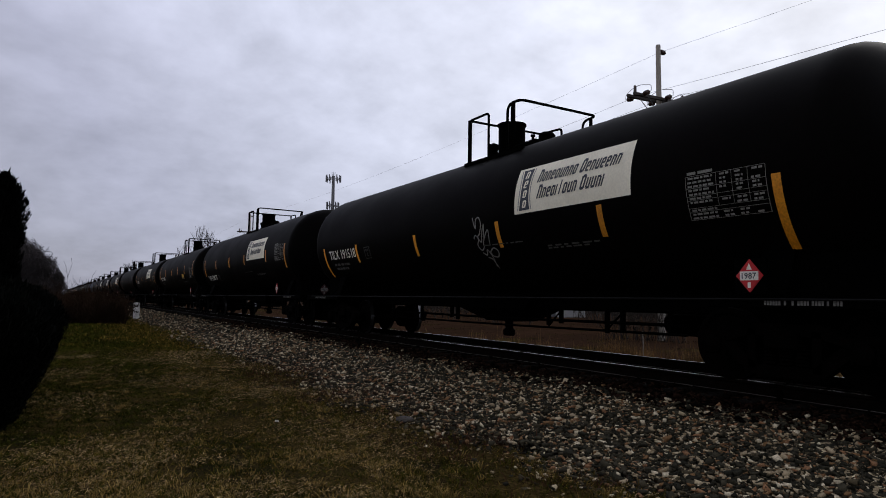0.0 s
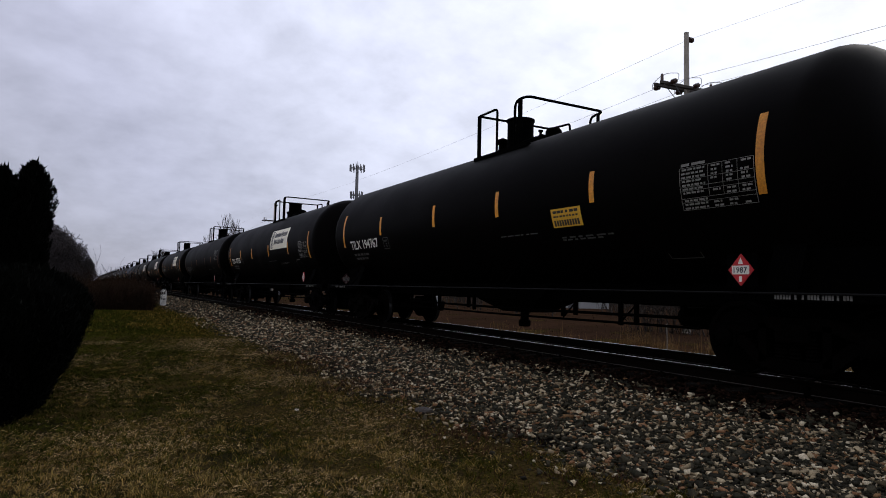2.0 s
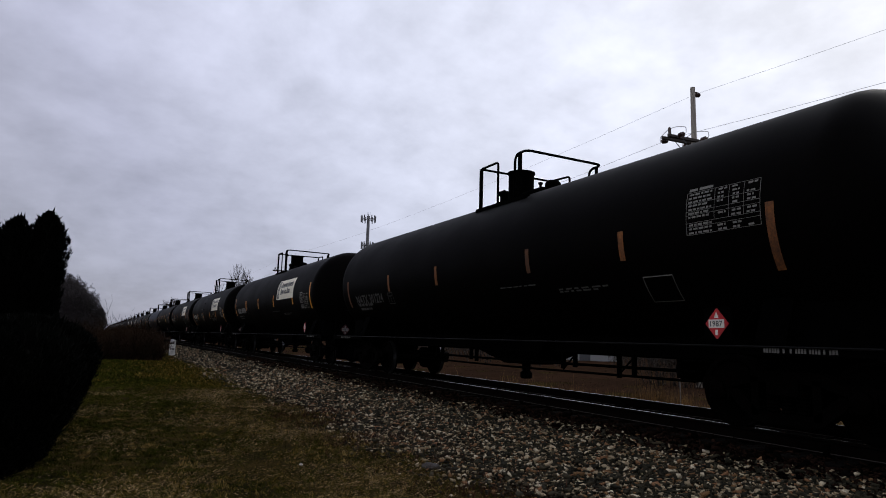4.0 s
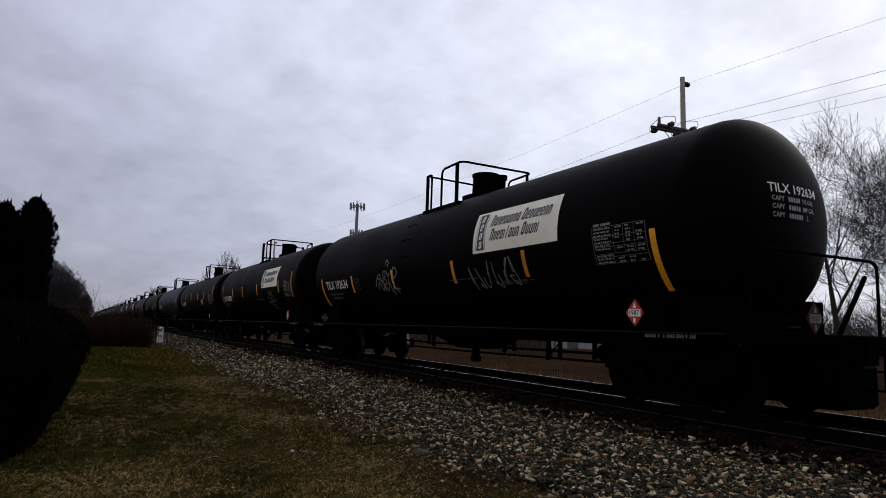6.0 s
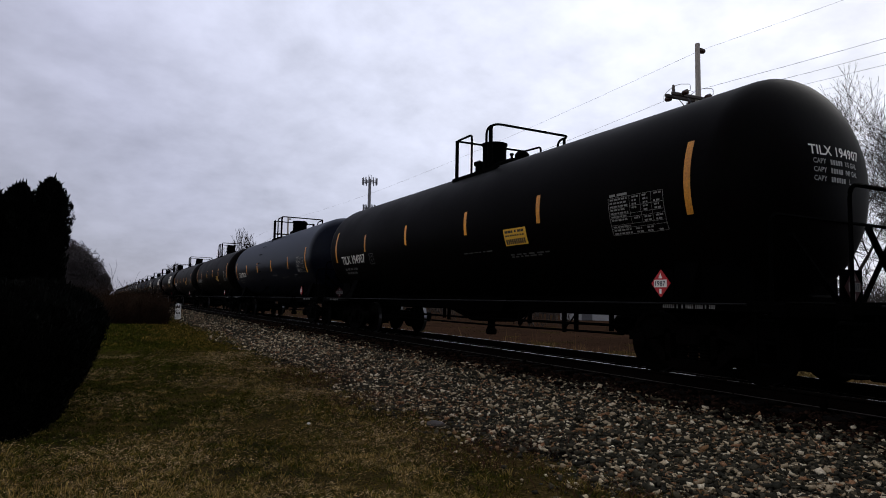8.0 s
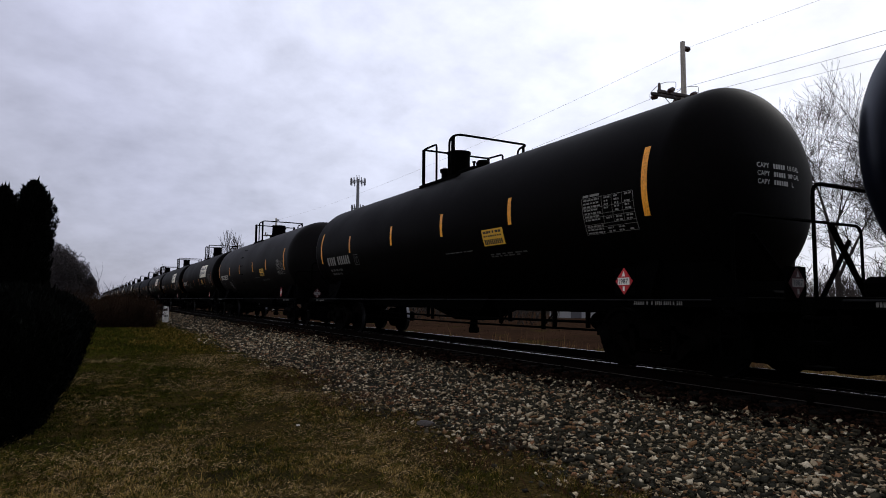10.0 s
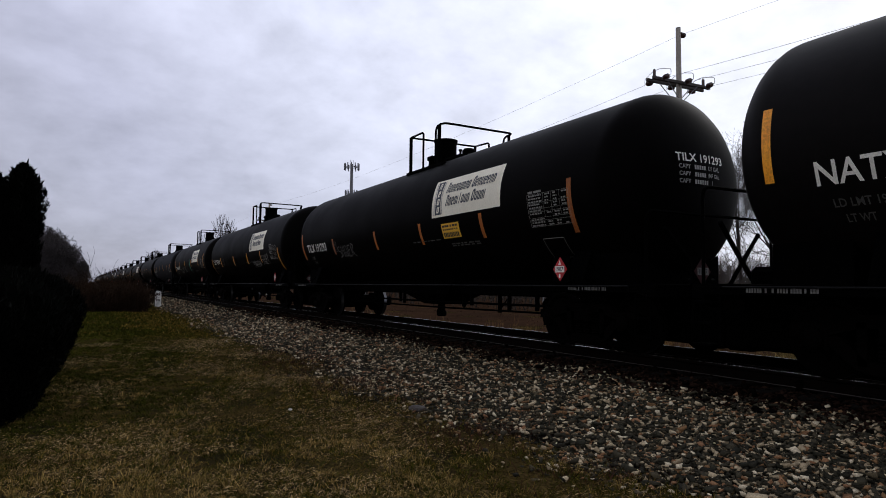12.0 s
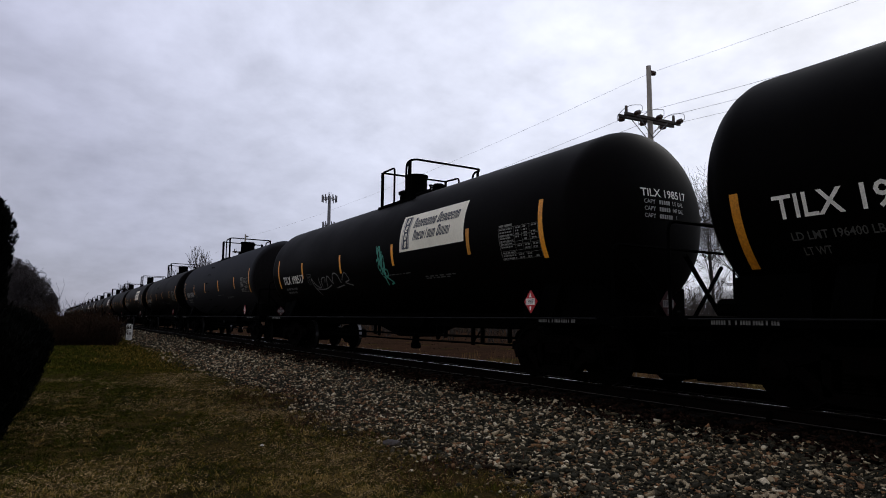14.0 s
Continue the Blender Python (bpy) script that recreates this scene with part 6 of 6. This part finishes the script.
loose_rock(-0.80, 7.90, (0.022, 0.018, 0.012), 9, CONCRETE, "tiny white pebble on the lawn")
loose_rock(2.28, 7.75, (0.03, 0.022, 0.015), 12, CONCRETE, "tiny white pebble on the lawn")

POLE_X, POLE_Y, POLE_TOP, ARM_Z = 19.6, 16.6, 11.52, 9.32
PHASES = (-1.06, 0.06, 1.15)             # where the conductors cross the arm


def insulator(parent, at, tilt):
    g = Geo().lathe([(0.02, -0.02), (0.03, 0.0), (0.10, 0.02), (0.105, 0.05), (0.04, 0.07), (0.10, 0.10), (0.105, 0.13), (0.04, 0.15), (0.09, 0.18), (0.095, 0.21), (0.03, 0.24), (0.02, 0.30)], "z", sides=12)
    ob = part("insulator", once("insulator", lambda: g.mesh("insulator", PORCELAIN, True)), parent, "brown porcelain insulator", at)
    ob.rotation_euler = tilt
    return ob


def utility_pole(x, y, top, arm_z, arm_half):
    pole = new("utility_pole")
    part("shaft", Geo().tube([(0, 0, -0.5), (0.02, 0, top * 0.5), (0, 0, top)], [0.16, 0.125, 0.092], 12).mesh("shaft", WOOD, True), pole)
    for s in (-1, 1):
        part("crossarm", Geo().box((-arm_half, s * 0.16 - 0.05, arm_z - 0.06), (arm_half, s * 0.16 + 0.05, arm_z + 0.06), 0.012).mesh("crossarm", ARM), pole, "dark wooden crossarm")
        part("arm_brace", Geo().tube([(-0.75, s * 0.2, arm_z - 0.05), (0, s * 0.13, arm_z - 0.75)], 0.018).tube([(0.75, s * 0.2, arm_z - 0.05), (0, s * 0.13, arm_z - 0.75)], 0.018).mesh("arm_brace", STEEL), pole)
    for u in PHASES:
        for s in (-1, 1):
            part("link", Geo().tube([(u, s * 0.2, arm_z), (u, s * 0.34, arm_z)], 0.02, 5).mesh("link", STEEL), pole)
            insulator(pole, (u, s * 0.32, arm_z - 0.01), (radians(-90 * s + 5 * s), 0, 0))
    for u in (-1.22, 1.28):
        part("arrester", Geo().lathe([(0.05, 0), (0.06, 0.05), (0.055, 0.30), (0.02, 0.34)], "z", (u, 0, arm_z + 0.06), 10).mesh("arrester", PORCELAIN, True), pole)
    for u in PHASES:
        part("jumper", Geo().tube(bent([(u, -0.66, arm_z), (u, -0.68, arm_z + 0.24), (u + 0.02, -0.1, arm_z + 0.42), (u + 0.02, 0.3, arm_z + 0.40), (u, 0.68, arm_z + 0.2), (u, 0.66, arm_z)], 0.2), 0.012, 5).mesh("jumper", CABLE, True), pole)
    insulator(pole, (0.1, 0, top - 0.25), (0, radians(90), 0))
    pole.matrix_basis = pose(x, y, 0.0, 0, 0, -4)
    return tagged(pole, "weathered wooden utility pole with a dark double crossarm", "utility pole", "poles along the railway")


utility_pole(POLE_X, POLE_Y, POLE_TOP, ARM_Z, 1.45)
utility_pole(POLE_X, POLE_Y + 62, POLE_TOP, ARM_Z, 1.45)
utility_pole(POLE_X, POLE_Y - 52, POLE_TOP, ARM_Z, 1.45)


def line_wire(u, z, sag, r):
    pts = []
    for a, b in ((POLE_Y - 52, POLE_Y), (POLE_Y, POLE_Y + 62), (POLE_Y + 62, POLE_Y + 124)):
        for k in range(12):
            s = k / 12
            pts.append((POLE_X + u, a + (b - a) * s, z - 4 * sag * s * (1 - s)))
    ob = new("overhead_wire", Geo().tube(pts, r, 5).mesh("overhead_wire", CABLE, True))
    return tagged(ob, "thin overhead wire strung between the poles", "wire", "overhead wires")


for u, z, sag, r in ((0.12, POLE_TOP - 0.25, 0.7, 0.0045), (PHASES[0], ARM_Z, 0.9, 0.006), (PHASES[1], ARM_Z, 0.9, 0.006), (PHASES[2], ARM_Z, 0.9, 0.006)):
    line_wire(u, z, sag, r)


def cell_tower(x, y, top):
    tower = new("cell_tower")
    part("mast", Geo().tube([(0, 0, 0), (0, 0, top * 0.5), (0, 0, top + 0.3)], [0.9, 0.65, 0.45], 12).mesh("mast", STEEL, True), tower)
    for z, r in ((top - 0.6, 2.3), (top - 9.2, 1.9)):
        ring = Geo()
        for k in range(6):
            a, b = math.pi / 3 * k, math.pi / 3 * (k + 1)
            ring.tube([(r * math.cos(a), r * math.sin(a), z), (r * math.cos(b), r * math.sin(b), z)], 0.09, 5)
            ring.tube([(0, 0, z), (r * math.cos(a), r * math.sin(a), z)], 0.08, 5)
        frame_ob = part("antenna_frame", ring.mesh("antenna_frame", STEEL), tower)
        for k in range(12):
            a = math.pi / 6 * k + 0.1
            g = Geo().box((r * math.cos(a) - 0.14, r * math.sin(a) - 0.14, z - 1.1), (r * math.cos(a) + 0.14, r * math.sin(a) + 0.14, z + 1.1), 0.05)
            part("antenna", g.mesh("antenna", STEEL), frame_ob, "grey panel antenna")
    for k in range(3):
        part("whip", Geo().tube([(0.5 * k - 0.5, 0, top), (0.5 * k - 0.5, 0, top + 1.6)], 0.05, 5).mesh("whip", STEEL), tower)
    tower.matrix_basis = pose(x, y, 0)
    return tagged(tower, "grey steel cell tower with two rings of antennas", "cell tower")


cell_tower(0.3845 * 190, 190, 1.5 + 0.2010 * 190)


def house(x, y, turn):
    """A small white building beyond the field."""
    home = new("outbuilding")
    part("wall", Geo().box((-2.6, -2, 0), (2.6, 2, 2.3)).mesh("wall", SIDING), home)
    part("roof", Geo().loft([[(-2.8, -2.3, 2.25), (-2.8, 2.3, 2.25), (-2.8, 0, 3.5)], [(2.8, -2.3, 2.25), (2.8, 2.3, 2.25), (2.8, 0, 3.5)]]).mesh("roof", ROOF), home)
    for u in (-1.8, 1.6):
        part("window", Geo().box((u - 0.4, -2.06, 1.0), (u + 0.4, -1.98, 1.9)).mesh("window", GLASS), home)
    part("door", Geo().box((-0.8, -2.05, 0), (0.1, -1.99, 2.0)).mesh("door", ROOF), home)
    home.matrix_basis = pose(x, y, 0.02, 0, 0, turn)
    return tagged(home, "small white outbuilding with a grey gabled roof", "outbuilding")


house(38.2, 44.2, -41)

# ---------------------------------------------------------------- the train
PITCH, SPEED, START = 18.194, 17.888, 14.344 - 0.75
FIRST, LAST = -1, 40
cars = []
for n in range(FIRST, LAST + 1):
    r = random.Random(500 + n)
    shift, spec = SPEC.get(n, (0.0, None))
    if spec is None:
        spec = dict(sign=r.random() < 0.4, post=r.uniform(0.2, 1.0), gear=r.choice("AAB"), skin=DUSTY if r.random() < 0.2 else None)
    car, sets = tank_car(**spec)
    car.matrix_basis = pose(TRACK_X, START + shift + (n - 9) * PITCH + SPEED * 9, RAIL_Z)
    cars.append((n, shift, car, sets))


def motions():
    """The train rolls at an even speed; its wheels turn with it."""
    turn = math.degrees(SPEED / FPS / WHEEL_R)
    for n, shift, car, sets in cars:
        walk(car, [(t, pose(TRACK_X, START + shift + (n - 9) * PITCH - SPEED * (t - 9), RAIL_Z)) for t in (0.0, 3.5, 7.0, 10.5, 14.0)])
        for ob in sets:
            x, y, z = ob.location
            walk(ob, [(k / FPS, pose(x, y, z, turn * k)) for k in range(14 * FPS + 1)])


motions()
